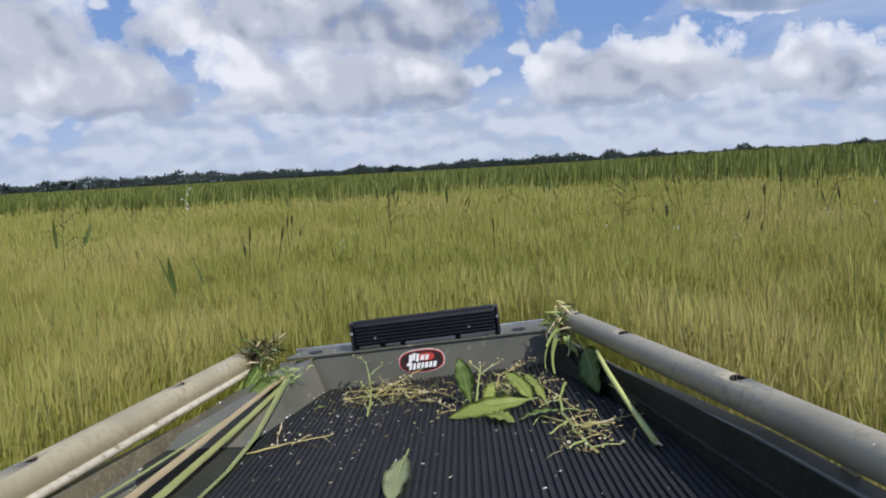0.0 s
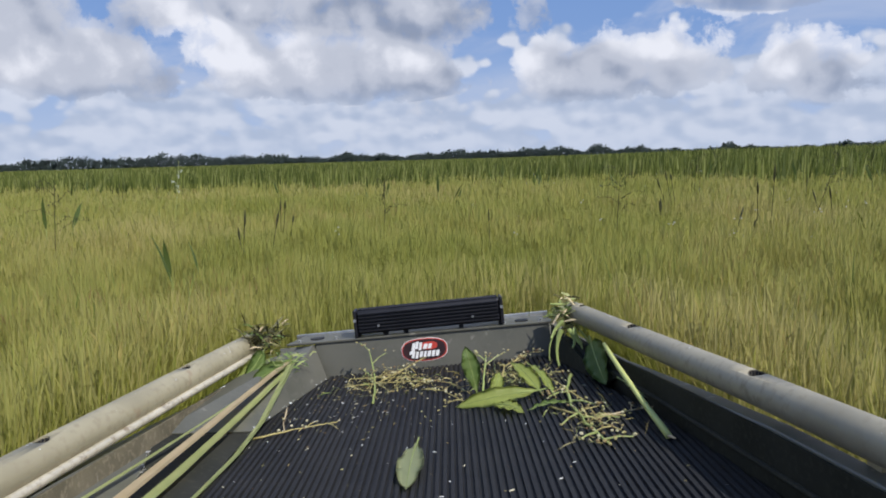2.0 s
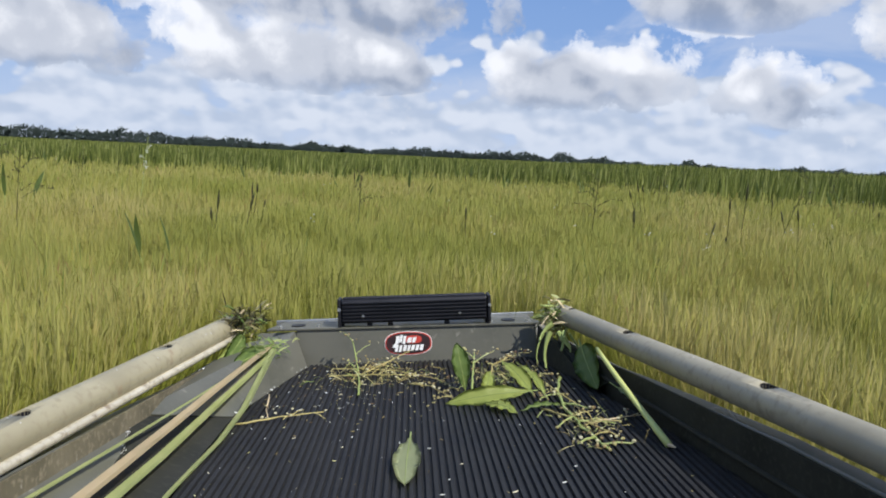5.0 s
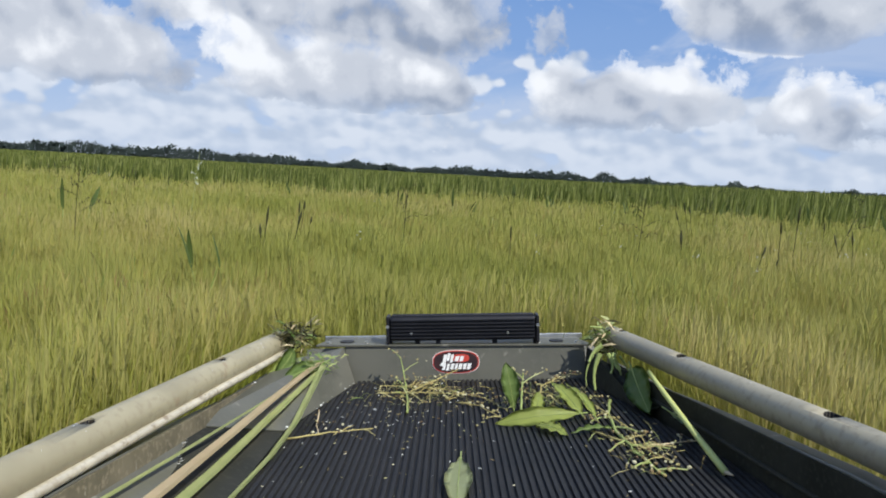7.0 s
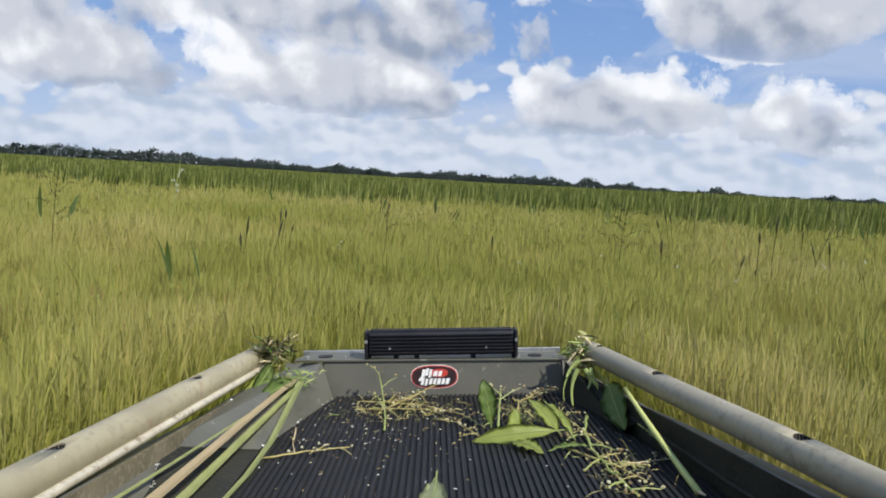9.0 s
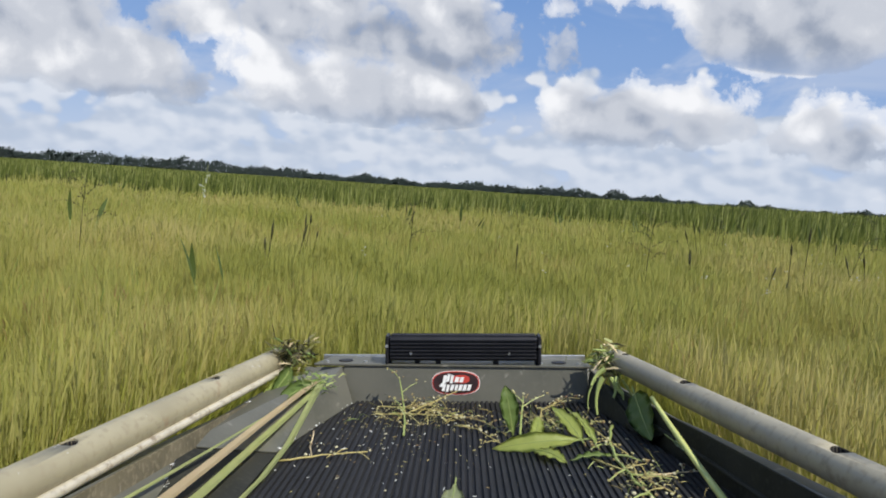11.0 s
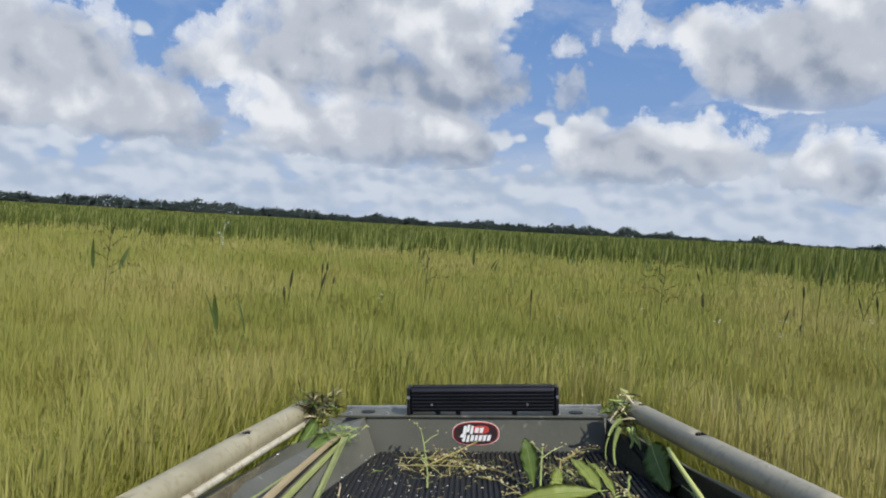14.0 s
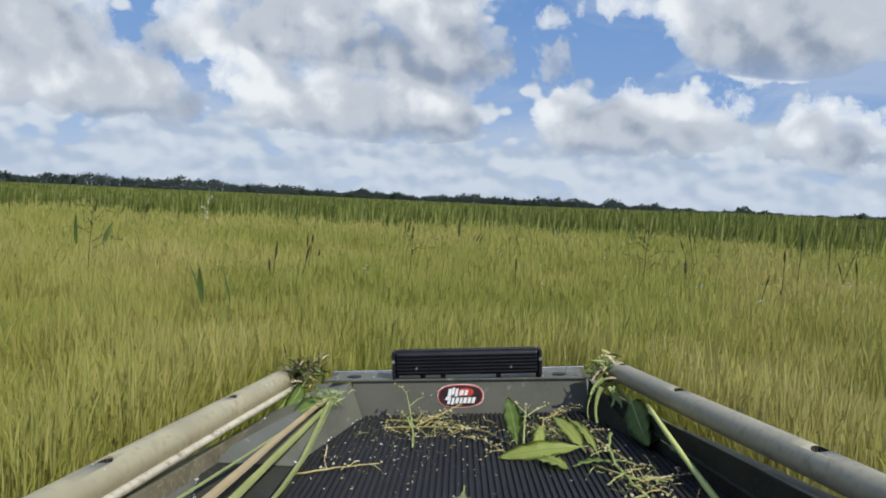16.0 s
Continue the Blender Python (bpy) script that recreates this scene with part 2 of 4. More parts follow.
# distance haze is painted in: the leaf colour is shifted towards blue-grey
M_HAZY_WOODS = foliage("woods", [(0.0, (0.060, 0.080, 0.076)), (0.6, (0.066, 0.087, 0.080)), (1.0, (0.074, 0.096, 0.085))], patch_scale=0.02, thin=0.1, rough=1.0, gloss=0.0, upright=0.9)
M_HULL = surface("olive_hull_paint", (0.085, 0.085, 0.066), (0.120, 0.117, 0.092), (0.118, 0.115, 0.092), scale=5, fine=60, rough=0.30, rough2=0.5, wear=(0.25, 0.24, 0.20), wear_at=0.66, bump=0.08)
M_HATCH = surface("dark_olive_plate", (0.022, 0.023, 0.019), (0.034, 0.034, 0.028), (0.040, 0.039, 0.032), scale=7, fine=60, rough=0.5, wear=(0.14, 0.13, 0.11), wear_at=0.74, bump=0.08)
M_RAIL = surface("worn_rail_metal", (0.29, 0.256, 0.160), (0.41, 0.365, 0.238), (0.30, 0.26, 0.165), scale=3.5, fine=50, rough=0.40, rough2=0.56, metal=0.05, wear=(0.31, 0.235, 0.145), wear_at=0.68, bump=0.04)
M_RAIL_GREY = surface("worn_grey_rail_metal", (0.26, 0.235, 0.165), (0.36, 0.325, 0.232), (0.26, 0.232, 0.160), scale=3.5, fine=50, rough=0.36, rough2=0.52, metal=0.1, wear=(0.30, 0.25, 0.17), wear_at=0.68, bump=0.04)
# lip colour is brightened to hold the sun's highlight; brown wear on top
M_BEAD = surface("sun_bright_edge", (0.53, 0.48, 0.36), (0.66, 0.60, 0.46), (0.46, 0.40, 0.29), scale=9, fine=60, rough=0.25, rough2=0.4, metal=0.2, wear=(0.32, 0.25, 0.165), wear_at=0.62, bump=0.04)
# olive with shade put into the base colour: starboard insides, tube ends
M_SHADED = surface("shaded_inner_olive", (0.022, 0.023, 0.017), (0.034, 0.034, 0.025), (0.042, 0.041, 0.030), scale=9, fine=80, rough=0.5, bump=0.08)
M_RUBBER = surface("ribbed_rubber", (0.011, 0.0108, 0.0112), (0.019, 0.0187, 0.019), (0.032, 0.0315, 0.031), scale=7, fine=300, rough=0.55, rough2=0.75, bump=0.15)
M_RUBBER.node_tree.nodes["Principled BSDF"].inputs["Specular IOR Level"].default_value = 0.3
for m_dull in (M_SHADED, M_HATCH):
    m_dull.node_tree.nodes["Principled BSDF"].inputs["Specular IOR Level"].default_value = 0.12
M_BLACK = surface("black_aluminium", (0.008, 0.008, 0.011), (0.014, 0.014, 0.018), None, scale=12, fine=300, rough=0.38, metal=0.2, bump=0.05)
M_STEEL = surface("bright_steel", (0.55, 0.55, 0.54), (0.68, 0.68, 0.66), None, scale=30, fine=400, rough=0.25, metal=0.9, bump=0.03)
M_RED = surface("red_print", (0.42, 0.035, 0.02), (0.52, 0.06, 0.04), None, scale=30, fine=300, rough=0.4, bump=0.0)
M_MAROON = surface("black_red_print", (0.012, 0.004, 0.004), (0.03, 0.006, 0.006), None, scale=40, fine=300, rough=0.4, bump=0.0)
M_WHITE = surface("white_print", (0.72, 0.72, 0.70), (0.80, 0.80, 0.78), None, scale=30, fine=300, rough=0.4, bump=0.0)
M_LEAF = foliage("fresh_leaf", [(0.0, (0.13, 0.22, 0.05)), (0.5, (0.22, 0.31, 0.09)), (1.0, (0.33, 0.40, 0.15))], patch=0.2, patch_scale=40, thin=0.3, rough=0.4)
M_LEAF_GOLD = foliage("yellow_green_leaf", [(0.0, (0.36, 0.43, 0.10)), (0.5, (0.46, 0.52, 0.15)), (1.0, (0.55, 0.58, 0.22))], patch=0.2, patch_scale=40, thin=0.3, rough=0.4)
M_LEAF_PALE = foliage("pale_leaf", [(0.0, (0.36, 0.42, 0.22)), (0.5, (0.46, 0.50, 0.28)), (1.0, (0.55, 0.56, 0.34))], patch=0.2, patch_scale=40, thin=0.25, rough=0.45)
M_STALK = foliage("green_stalk", [(0.0, (0.28, 0.36, 0.10)), (0.6, (0.40, 0.45, 0.16)), (1.0, (0.52, 0.52, 0.26))], patch=0.2, patch_scale=30, thin=0.1, rough=0.4)
M_BLADE = foliage("pale_reed_blade", [(0.0, (0.40, 0.46, 0.17)), (0.5, (0.53, 0.56, 0.25)), (1.0, (0.64, 0.62, 0.34))], patch=0.3, patch_scale=18, thin=0.1, rough=0.5)
M_MUD = surface("muddy_inner_wall", (0.10, 0.086, 0.052), (0.17, 0.145, 0.090), (0.23, 0.195, 0.125), scale=11, fine=70, rough=0.6, wear=(0.30, 0.27, 0.20), wear_at=0.68, bump=0.3)
M_CUT = foliage("pale_cut_stalk", [(0.0, (0.44, 0.50, 0.13)), (0.5, (0.53, 0.58, 0.17)), (1.0, (0.60, 0.62, 0.22))], patch=0.2, patch_scale=20, thin=0.1, rough=0.4)
M_STRAW = foliage("straw", [(0.0, (0.60, 0.48, 0.27)), (0.5, (0.72, 0.58, 0.36)), (1.0, (0.82, 0.71, 0.48))], patch=0.3, patch_scale=14, thin=0.08, rough=0.5)
M_TWIG = foliage("dry_twig", [(0.0, (0.34, 0.27, 0.09)), (0.5, (0.50, 0.43, 0.17)), (1.0, (0.62, 0.56, 0.27))], patch=0.2, patch_scale=30, thin=0.05)
M_BUD = foliage("buds_and_seeds", [(0.0, (0.16, 0.10, 0.06)), (0.4, (0.32, 0.25, 0.11)), (0.75, (0.44, 0.42, 0.17)), (1.0, (0.64, 0.59, 0.40))], patch=0.1, patch_scale=30, thin=0.05)
M_ROT = foliage("wet_plant_litter", [(0.0, (0.035, 0.03, 0.015)), (0.5, (0.08, 0.075, 0.03)), (1.0, (0.19, 0.18, 0.07))], patch=0.1, patch_scale=30, thin=0.1)
M_SPIKE = foliage("dark_seed_spike", [(0.0, (0.035, 0.04, 0.015)), (0.6, (0.07, 0.07, 0.025)), (1.0, (0.13, 0.11, 0.045))], patch=0.1, patch_scale=3, thin=0.1)
M_FLAG = foliage("flag_leaf", [(0.0, (0.055, 0.085, 0.02)), (0.6, (0.11, 0.15, 0.035)), (1.0, (0.22, 0.27, 0.07))], patch=0.1, patch_scale=3, thin=0.3)
M_PETAL = foliage("white_petal", [(0.0, (0.68, 0.70, 0.64)), (1.0, (0.80, 0.81, 0.76))], patch=0.1, patch_scale=3, thin=0.3)


# ---- building helpers ----
def link_mesh(name, bm, mat, matrix=None, smooth=False):
    me = bpy.data.meshes.new(name)
    bm.normal_update()
    bm.to_mesh(me)
    bm.free()
    for m in (mat if isinstance(mat, (list, tuple)) else (mat,)):
        me.materials.append(m)
    if smooth:
        me.polygons.foreach_set("use_smooth", [True] * len(me.polygons))
    ob = new(name, me)
    if matrix is not None:
        ob.matrix_world = matrix
    return ob


def part(name, bm, mat, parent, label="", smooth=False):
    ob = link_mesh(name, bm, mat, None, smooth)
    ob.parent = parent
    return tagged(ob, label)


def empty(name, matrix):
    ob = new(name)
    ob.matrix_world = matrix
    ob.empty_display_size = 0.1
    return ob


def box_bm(x0, x1, y0, y1, z0, z1, bev=0.0):
    bm = bmesh.new()
    bmesh.ops.create_cube(bm, size=1.0)
    for v in bm.verts:
        v.co = Vector((x0 + (v.co.x + 0.5) * (x1 - x0), y0 + (v.co.y + 0.5) * (y1 - y0), z0 + (v.co.z + 0.5) * (z1 - z0)))
    if bev:
        bmesh.ops.bevel(bm, geom=bm.edges[:], offset=bev, segments=2, affect="EDGES", profile=0.5)
    return bm


def slab_bm(pts, thick, bev=0.0):
    """A plate: a polygon of 3D points given thickness along its normal, downward."""
    bm = bmesh.new()
    vs = [bm.verts.new(p) for p in pts]
    f = bm.faces.new(vs)
    f.normal_update()
    n = f.normal.copy()
    if n.z < 0:
        f.normal_flip()
        n = -n
    r = bmesh.ops.extrude_face_region(bm, geom=[f])
    for v in r["geom"]:
        if isinstance(v, bmesh.types.BMVert):
            v.co -= n * thick
    bmesh.ops.recalc_face_normals(bm, faces=bm.faces[:])
    if bev:
        bmesh.ops.bevel(bm, geom=bm.edges[:], offset=bev, segments=2, affect="EDGES", profile=0.5)
    return bm


def sweep_bm(path, section, cap=True):
    """A section, a list of (across, up), carried along a path of 3D points."""
    bm = bmesh.new()
    rings = []
    path = [Vector(p) for p in path]
    for i, p in enumerate(path):
        d = (path[min(i + 1, len(path) - 1)] - path[max(i - 1, 0)]).normalized()
        side = d.cross(Vector((0, 0, 1))).normalized()
        up = side.cross(d).normalized()
        sec = section(i / (len(path) - 1)) if callable(section) else section
        rings.append([bm.verts.new(p + side * a + up * b) for a, b in sec])
    n = len(rings[0])
    for a, b in zip(rings, rings[1:]):
        for k in range(n):
            bm.faces.new((a[k], a[(k + 1) % n], b[(k + 1) % n], b[k]))
    if cap:
        bm.faces.new(rings[0][::-1])
        bm.faces.new(rings[-1])
    bmesh.ops.recalc_face_normals(bm, faces=bm.faces[:])
    return bm


def tube_bm(path, r0, r1=None, sides=7, wobble=0.0, seed=1, bm=None):
    """A tapered stalk along a path."""
    rng = random.Random(seed)
    bm = bm or bmesh.new()
    path = [Vector(p) for p in path]
    r1 = r0 if r1 is None else r1
    rings = []
    for i, p in enumerate(path):
        d = (path[min(i + 1, len(path) - 1)] - path[max(i - 1, 0)]).normalized()
        a = d.orthogonal().normalized()
        b = d.cross(a)
        r = (r0 + (r1 - r0) * i / (len(path) - 1)) * (1 + rng.uniform(-wobble, wobble))
        rings.append([bm.verts.new(p + (a * math.cos(2 * math.pi * k / sides) + b * math.sin(2 * math.pi * k / sides)) * r) for k in range(sides)])
    for a, b in zip(rings, rings[1:]):
        # join nearest vertices so that the skin does not twist
        s = min(range(sides), key=lambda q: (b[q].co - a[0].co).length)
        for k in range(sides):
            bm.faces.new((a[k], a[(k + 1) % sides], b[(s + k + 1) % sides], b[(s + k) % sides]))
    bm.faces.new(rings[0][::-1])
    bm.faces.new(rings[-1])
    return bm


def curve_pts(a, b, n, sag=0.0, side=0.0):
    a, b = Vector(a), Vector(b)
    d = (b - a)
    s = d.cross(Vector((0, 0, 1))).normalized()
    return [a + d * (i / n) + Vector((0, 0, sag * 4 * (i / n) * (1 - i / n))) + s * side * 4 * (i / n) * (1 - i / n) for i in range(n + 1)]


# ---- ground ----
def build_ground():
    bm = bmesh.new()
    rings = [0, 3, 8, 20, 60, 200, 800, 3500]
    prev = None
    rng = random.Random(4)
    for r in rings:
        if r == 0:
            cur = [bm.verts.new((0, 0, 0))]
        else:
            cur = [bm.verts.new((r * math.cos(a * math.pi / 24), r * math.sin(a * math.pi / 24), rng.uniform(-0.03, 0.03) if r < 100 else 0)) for a in range(48)]
            for k in range(48):
                q = (k + 1) % 48
                if len(prev) == 1:
                    bm.faces.new((prev[0], cur[k], cur[q]))
                else:
                    bm.faces.new((prev[k], cur[k], cur[q], prev[q]))
        prev = cur
    ob = link_mesh("ground", bm, M_GROUND)
    tagged(ob, "wet marsh ground matted with old grass", "ground", kind="structure")


build_ground()


def swell(p, size, seed):
    """A smooth random field over the plan, about -1 to 1, with lumps of the given size."""
    g = np.random.default_rng(seed)
    s = np.zeros(len(p))
    for _ in range(9):
        a, k, ph = g.uniform(0, 2 * np.pi), 2 * np.pi / (size * g.uniform(0.7, 1.8)), g.uniform(0, 6.28)
        s += np.sin((p[:, 0] * np.cos(a) + p[:, 1] * np.sin(a)) * k + ph)
    return np.clip(s / 4.2, -1.3, 1.3)


def blades(name, xy, height, width, lean, mat, seed, label, category, bend=0.35, shape=0.6, z0=-0.02, sway=0.0):
    """Many blades in one mesh: a base, a bulging middle and a bent tip each."""
    g = np.random.default_rng(seed)
    n = len(xy)
    az = g.uniform(0, 2 * np.pi, n)
    wx, wy = np.cos(az) * width * 0.5, np.sin(az) * width * 0.5
    la = g.uniform(0, 2 * np.pi, n) * (1 - sway) + sway * np.pi * (0.2 + 1.4 * swell(xy, 2.6, 91))
    long = height - z0
    lx, ly = np.cos(la) * lean * long + 0.04 * long, np.sin(la) * lean * long
    x, y = xy[:, 0], xy[:, 1]
    zm = z0 + (height - z0) * 0.55
    v = np.empty((n, 5, 3), np.float32)
    mid = 0.55
    v[:, 0] = np.stack([x - wx * shape, y - wy * shape, np.full(n, z0)], 1)
    v[:, 1] = np.stack([x + wx * shape, y + wy * shape, np.full(n, z0)], 1)
    mx, my = x + lx * mid * (1 - bend), y + ly * mid * (1 - bend)
    v[:, 2] = np.stack([mx + wx, my + wy, zm], 1)
    v[:, 3] = np.stack([mx - wx, my - wy, zm], 1)
    v[:, 4] = np.stack([x + lx, y + ly, height], 1)
    me = bpy.data.meshes.new(name)
    me.vertices.add(n * 5)
    me.vertices.foreach_set("co", v.reshape(-1))
    idx = (np.arange(n)[:, None] * 5 + np.array([0, 1, 2, 3, 3, 2, 4])[None]).astype(np.int32).reshape(-1)
    me.loops.add(n * 7)
    me.loops.foreach_set("vertex_index", idx)
    me.polygons.add(n * 2)
    start = (np.arange(n)[:, None] * 7 + np.array([0, 4])[None]).astype(np.int32).reshape(-1)
    me.polygons.foreach_set("loop_start", start)
    me.update(calc_edges=True)
    me.validate()
    me.materials.append(mat)
    return tagged(new(name, me), label, category, kind="stuff")


def ring_points(g, r0, r1, density, half=180.0):
    """Random places in a ring sector about the bow direction."""
    area = math.radians(half) * (r1 * r1 - r0 * r0)
    n = int(area * density)
    r = np.sqrt(g.uniform(r0 * r0, r1 * r1, n))
    a = np.radians(90) + g.uniform(-1, 1, n) * math.radians(half)
    return np.stack([r * np.cos(a), r * np.sin(a)], 1)


def clear_of_boat(p):
    """Leaves out what would stand inside the hull."""
    hw = np.clip(0.93 - 0.12 * (p[:, 1] - 1.4), 0.62, 0.95)
    inside = (np.abs(p[:, 0] - 0.0) < hw) & (p[:, 1] > -2.6) & (p[:, 1] < 2.95)
    return p[~inside]


def reed_edge(p):
    """Distance at which the tall reed belt begins, by bearing."""
    b = np.arctan2(p[:, 0], p[:, 1])
    return 19.5 - 2.5 * np.clip(b * 1.6, -1, 1) + 2.2 * np.sin(b * 9) + 1.2 * np.sin(b * 23 + 1)


def wave(p, s, k):
    return np.sin(p[:, 0] * s + k) * np.sin(p[:, 1] * s * 1.3 + k * 2.1) + 0.5 * np.sin(p[:, 0] * s * 2.7 + p[:, 1] * s * 1.9 + k)


def build_grass():
    g = np.random.default_rng(11)
    sets = [(0.0, 5.0, 800, 180, 0.007), (1.0, 5.5, 3400, 56, 0.0032), (5.0, 14, 80, 180, 0.018), (5.5, 9, 2100, 48, 0.0044), (9, 16, 640, 46, 0.0075), (14, 30, 15, 180, 0.035), (16, 30, 100, 46, 0.016)]
    pts, wid = [], []
    for r0, r1, dens, half, w in sets:
        p = clear_of_boat(ring_points(g, r0, r1, dens, half))
        pts.append(p)
        wid.append(w * g.uniform(0.6, 1.5, len(p)))
    p, w = np.concatenate(pts), np.concatenate(wid)
    keep = np.hypot(p[:, 0], p[:, 1]) < reed_edge(p) + 3
    p, w = p[keep], w[keep]
    n = len(p)
    h = (0.67 + 0.05 * swell(p, 3.2, 71) + 0.085 * swell(p, 0.8, 72) + 0.035 * swell(p, 0.33, 73)) * np.where(g.random(n) < 0.35, g.uniform(0.45, 0.8, n), g.uniform(0.8, 1.06, n))
    blades("marsh_grass", p, h, w, g.uniform(0.03, 0.46, n), M_GRASS, 5, "dense yellow-green marsh grass with straw-coloured tips", "grass", sway=0.22)
    # airy seed tufts over the grass
    rp = np.hypot(p[:, 0], p[:, 1])
    k = g.random(n) < np.where(rp > 8, 0.66, 1.0)
    q = p[k] + g.normal(0, 0.05, (k.sum(), 2))
    q = clear_of_boat(q)
    m = len(q)
    hz = (0.69 + 0.05 * swell(q, 3.2, 71) + 0.095 * swell(q, 0.8, 72) + 0.035 * swell(q, 0.33, 73)) * g.uniform(0.82, 1.08, m)
    rr = np.hypot(q[:, 0], q[:, 1])
    blades("grass_seed_heads", q, hz, np.clip(0.0009 * rr, 0.0040, 0.018) * g.uniform(0.5, 1.4, m), g.uniform(0.02, 0.34, m), M_TUFT, 8, "soft pale seed heads floating over the marsh grass", "grass", bend=0.3, shape=0.15, z0=hz - g.uniform(0.10, 0.26, m), sway=0.15)
    # short spikelets and torn leaf ends all through the upper half
    pts, wid = [], []
    for r0, r1, dens, half, wd in [(1.0, 5.5, 2800, 56, 0.0040), (5.5, 9, 1200, 48, 0.0065), (9, 18, 300, 46, 0.011)]:
        q = clear_of_boat(ring_points(g, r0, r1, dens, half))
        pts.append(q)
        wid.append(wd * g.uniform(0.6, 1.5, len(q)))
    q, w = np.concatenate(pts), np.concatenate(wid)
    m = len(q)
    hz = (0.66 + 0.05 * swell(q, 3.2, 71) + 0.09 * swell(q, 0.8, 72) + 0.05 * swell(q, 0.33, 73)) * (1.06 - 0.62 * g.random(m) ** 1.6)
    blades("grass_spikelets", q, hz, w, g.uniform(0.0, 0.6, m), M_FLECK, 18, "short mixed green and straw spikelets through the marsh grass", "grass", bend=0.4, shape=0.4, z0=hz - g.uniform(0.035, 0.11, m))
    # broad leaves in loose patches among the grass
    p = ring_points(g, 3.2, 20, 70, 60)
    r = np.hypot(p[:, 0], p[:, 1])
    p = clear_of_boat(p[(swell(p, 2.4, 81) + 0.5 * swell(p, 0.9, 82) > 0.14) & (r < reed_edge(p) + 2)])
    m = len(p)
    blades("broadleaf_undergrowth", p, (0.66 + 0.08 * swell(p, 0.8, 72)) * g.uniform(0.72, 1.12, m), g.uniform(0.012, 0.034, m), g.uniform(0.05, 0.3, m), M_UNDER, 9, "patches of broad green leaves among the marsh grass", "undergrowth", bend=0.3, shape=0.3)
    # the reed belt behind it
    pts, wid = [], []
    for r0, r1, dens, half, wd in [(11, 30, 38, 50, 0.044), (30, 60, 14, 48, 0.08), (60, 180, 2.2, 48, 0.22), (13, 60, 2.6, 180, 0.14)]:
        q = ring_points(g, r0, r1, dens, half)
        pts.append(q)
        wid.append(wd * g.uniform(0.6, 1.4, len(q)))
    p, w = np.concatenate(pts), np.concatenate(wid)
    r = np.hypot(p[:, 0], p[:, 1])
    keep = r > reed_edge(p) + g.exponential(0.8, len(p)) - 0.8
    p, w, r = p[keep], w[keep], r[keep]
    side = np.clip((np.degrees(np.arctan2(p[:, 0], p[:, 1])) - 4) / 16, 0, 1)
    h = (1.08 + 0.05 * wave(p, 0.3, 2.0)) * g.uniform(0.72, 1.06, len(p)) * (1 + np.where(r > 28, 0.27, 0.12) * side)
    blades("reed_belt", p, h, w, g.uniform(0.02, 0.16, len(p)), M_REED, 6, "tall dark green reeds with broad upright leaves", "reeds", bend=0.2, shape=0.5)


build_grass()


def build_woods():
    """Distant woods along the horizon: trunks hidden, crowns of many small leaf clumps."""
    g = np.random.default_rng(21)
    verts, n = [], 0
    for bear in np.arange(-180, 180, 0.085):
        if abs(bear) > 50 and g.random() < 0.7:
            continue
        lump = 1.6 * math.sin(bear * 0.23) + 1.3 * math.sin(bear * 0.9 + 1) + 1.1 * math.sin(bear * 2.3) + 0.8 * math.sin(bear * 5.1 + 2)
        tall = max(2.6, (6.5 - 0.09 * np.clip(bear, -30, 30) + lump) * g.uniform(0.88, 1.05))
        for lone, extra in ((11.5, 5.0), (20.8, 4.5), (-8.0, 3.0)):
            tall += extra * max(0.0, 1 - ((bear - lone) / 0.75) ** 2)
        b = math.radians(bear + g.uniform(-0.05, 0.05))
        dist = 640 + g.uniform(-25, 60)
        c = np.array([math.sin(b) * dist, math.cos(b) * dist, 0.0])
        wide = g.uniform(1.6, 3.2)
        k = 56
        d = g.normal(size=(k, 3))
        d /= np.linalg.norm(d, axis=1)[:, None]
        d *= g.uniform(0.45, 1.0, (k, 1))
        p = c + d * np.array([wide, wide, tall * 0.6]) + np.array([0, 0, tall * 0.4])
        s = g.uniform(0.4, 0.85, (k, 1, 1))
        verts.append(p[:, None, :] + g.normal(size=(k, 4, 3)) * s)
    v = np.concatenate(verts)
    m = len(v)
    me = bpy.data.meshes.new("far_woods")
    idx = np.arange(m)[:, None] * 4
    faces = np.concatenate([idx + np.array([[0, 1, 2]]), idx + np.array([[0, 2, 3]])])
    me.from_pydata(v.reshape(-1, 3).tolist(), [], faces.tolist())
    me.materials.append(M_HAZY_WOODS)
    tagged(new("far_woods", me), "low dark green line of distant woods tinted with haze", "woods", kind="stuff")


build_woods()

# ---- the boat ----
boat = tagged(empty("mud_boat", BOAT), "olive aluminium mud boat with ribbed black deck mat", "boat")
RAIL_R = 0.0375


def rail_line(side):
    """Axis of a tubular gunwale rail from the stern to its bow end."""
    if side < 0:
        return [(-0.83, -2.2, 0.168), (-0.826, 0.2, 0.172), (-0.720, 1.43, 0.168), (-0.666, 2.08, 0.163), (-0.612, 2.60, 0.163)]
    return [(0.87, -2.2, 0.168), (0.865, 0.2, 0.174), (0.719, 1.43, 0.166), (0.636, 2.09, 0.158), (0.552, 2.62, 0.163)]


def circle(r, n=20):
    return [(r * math.cos(2 * math.pi * k / n), r * math.sin(2 * math.pi * k / n)) for k in range(n)]


def dense(pts, n=8):
    out = []
    for a, b in zip(pts, pts[1:]):
        out += [Vector(a).lerp(Vector(b), i / n) for i in range(n)]
    return out + [Vector(pts[-1])]


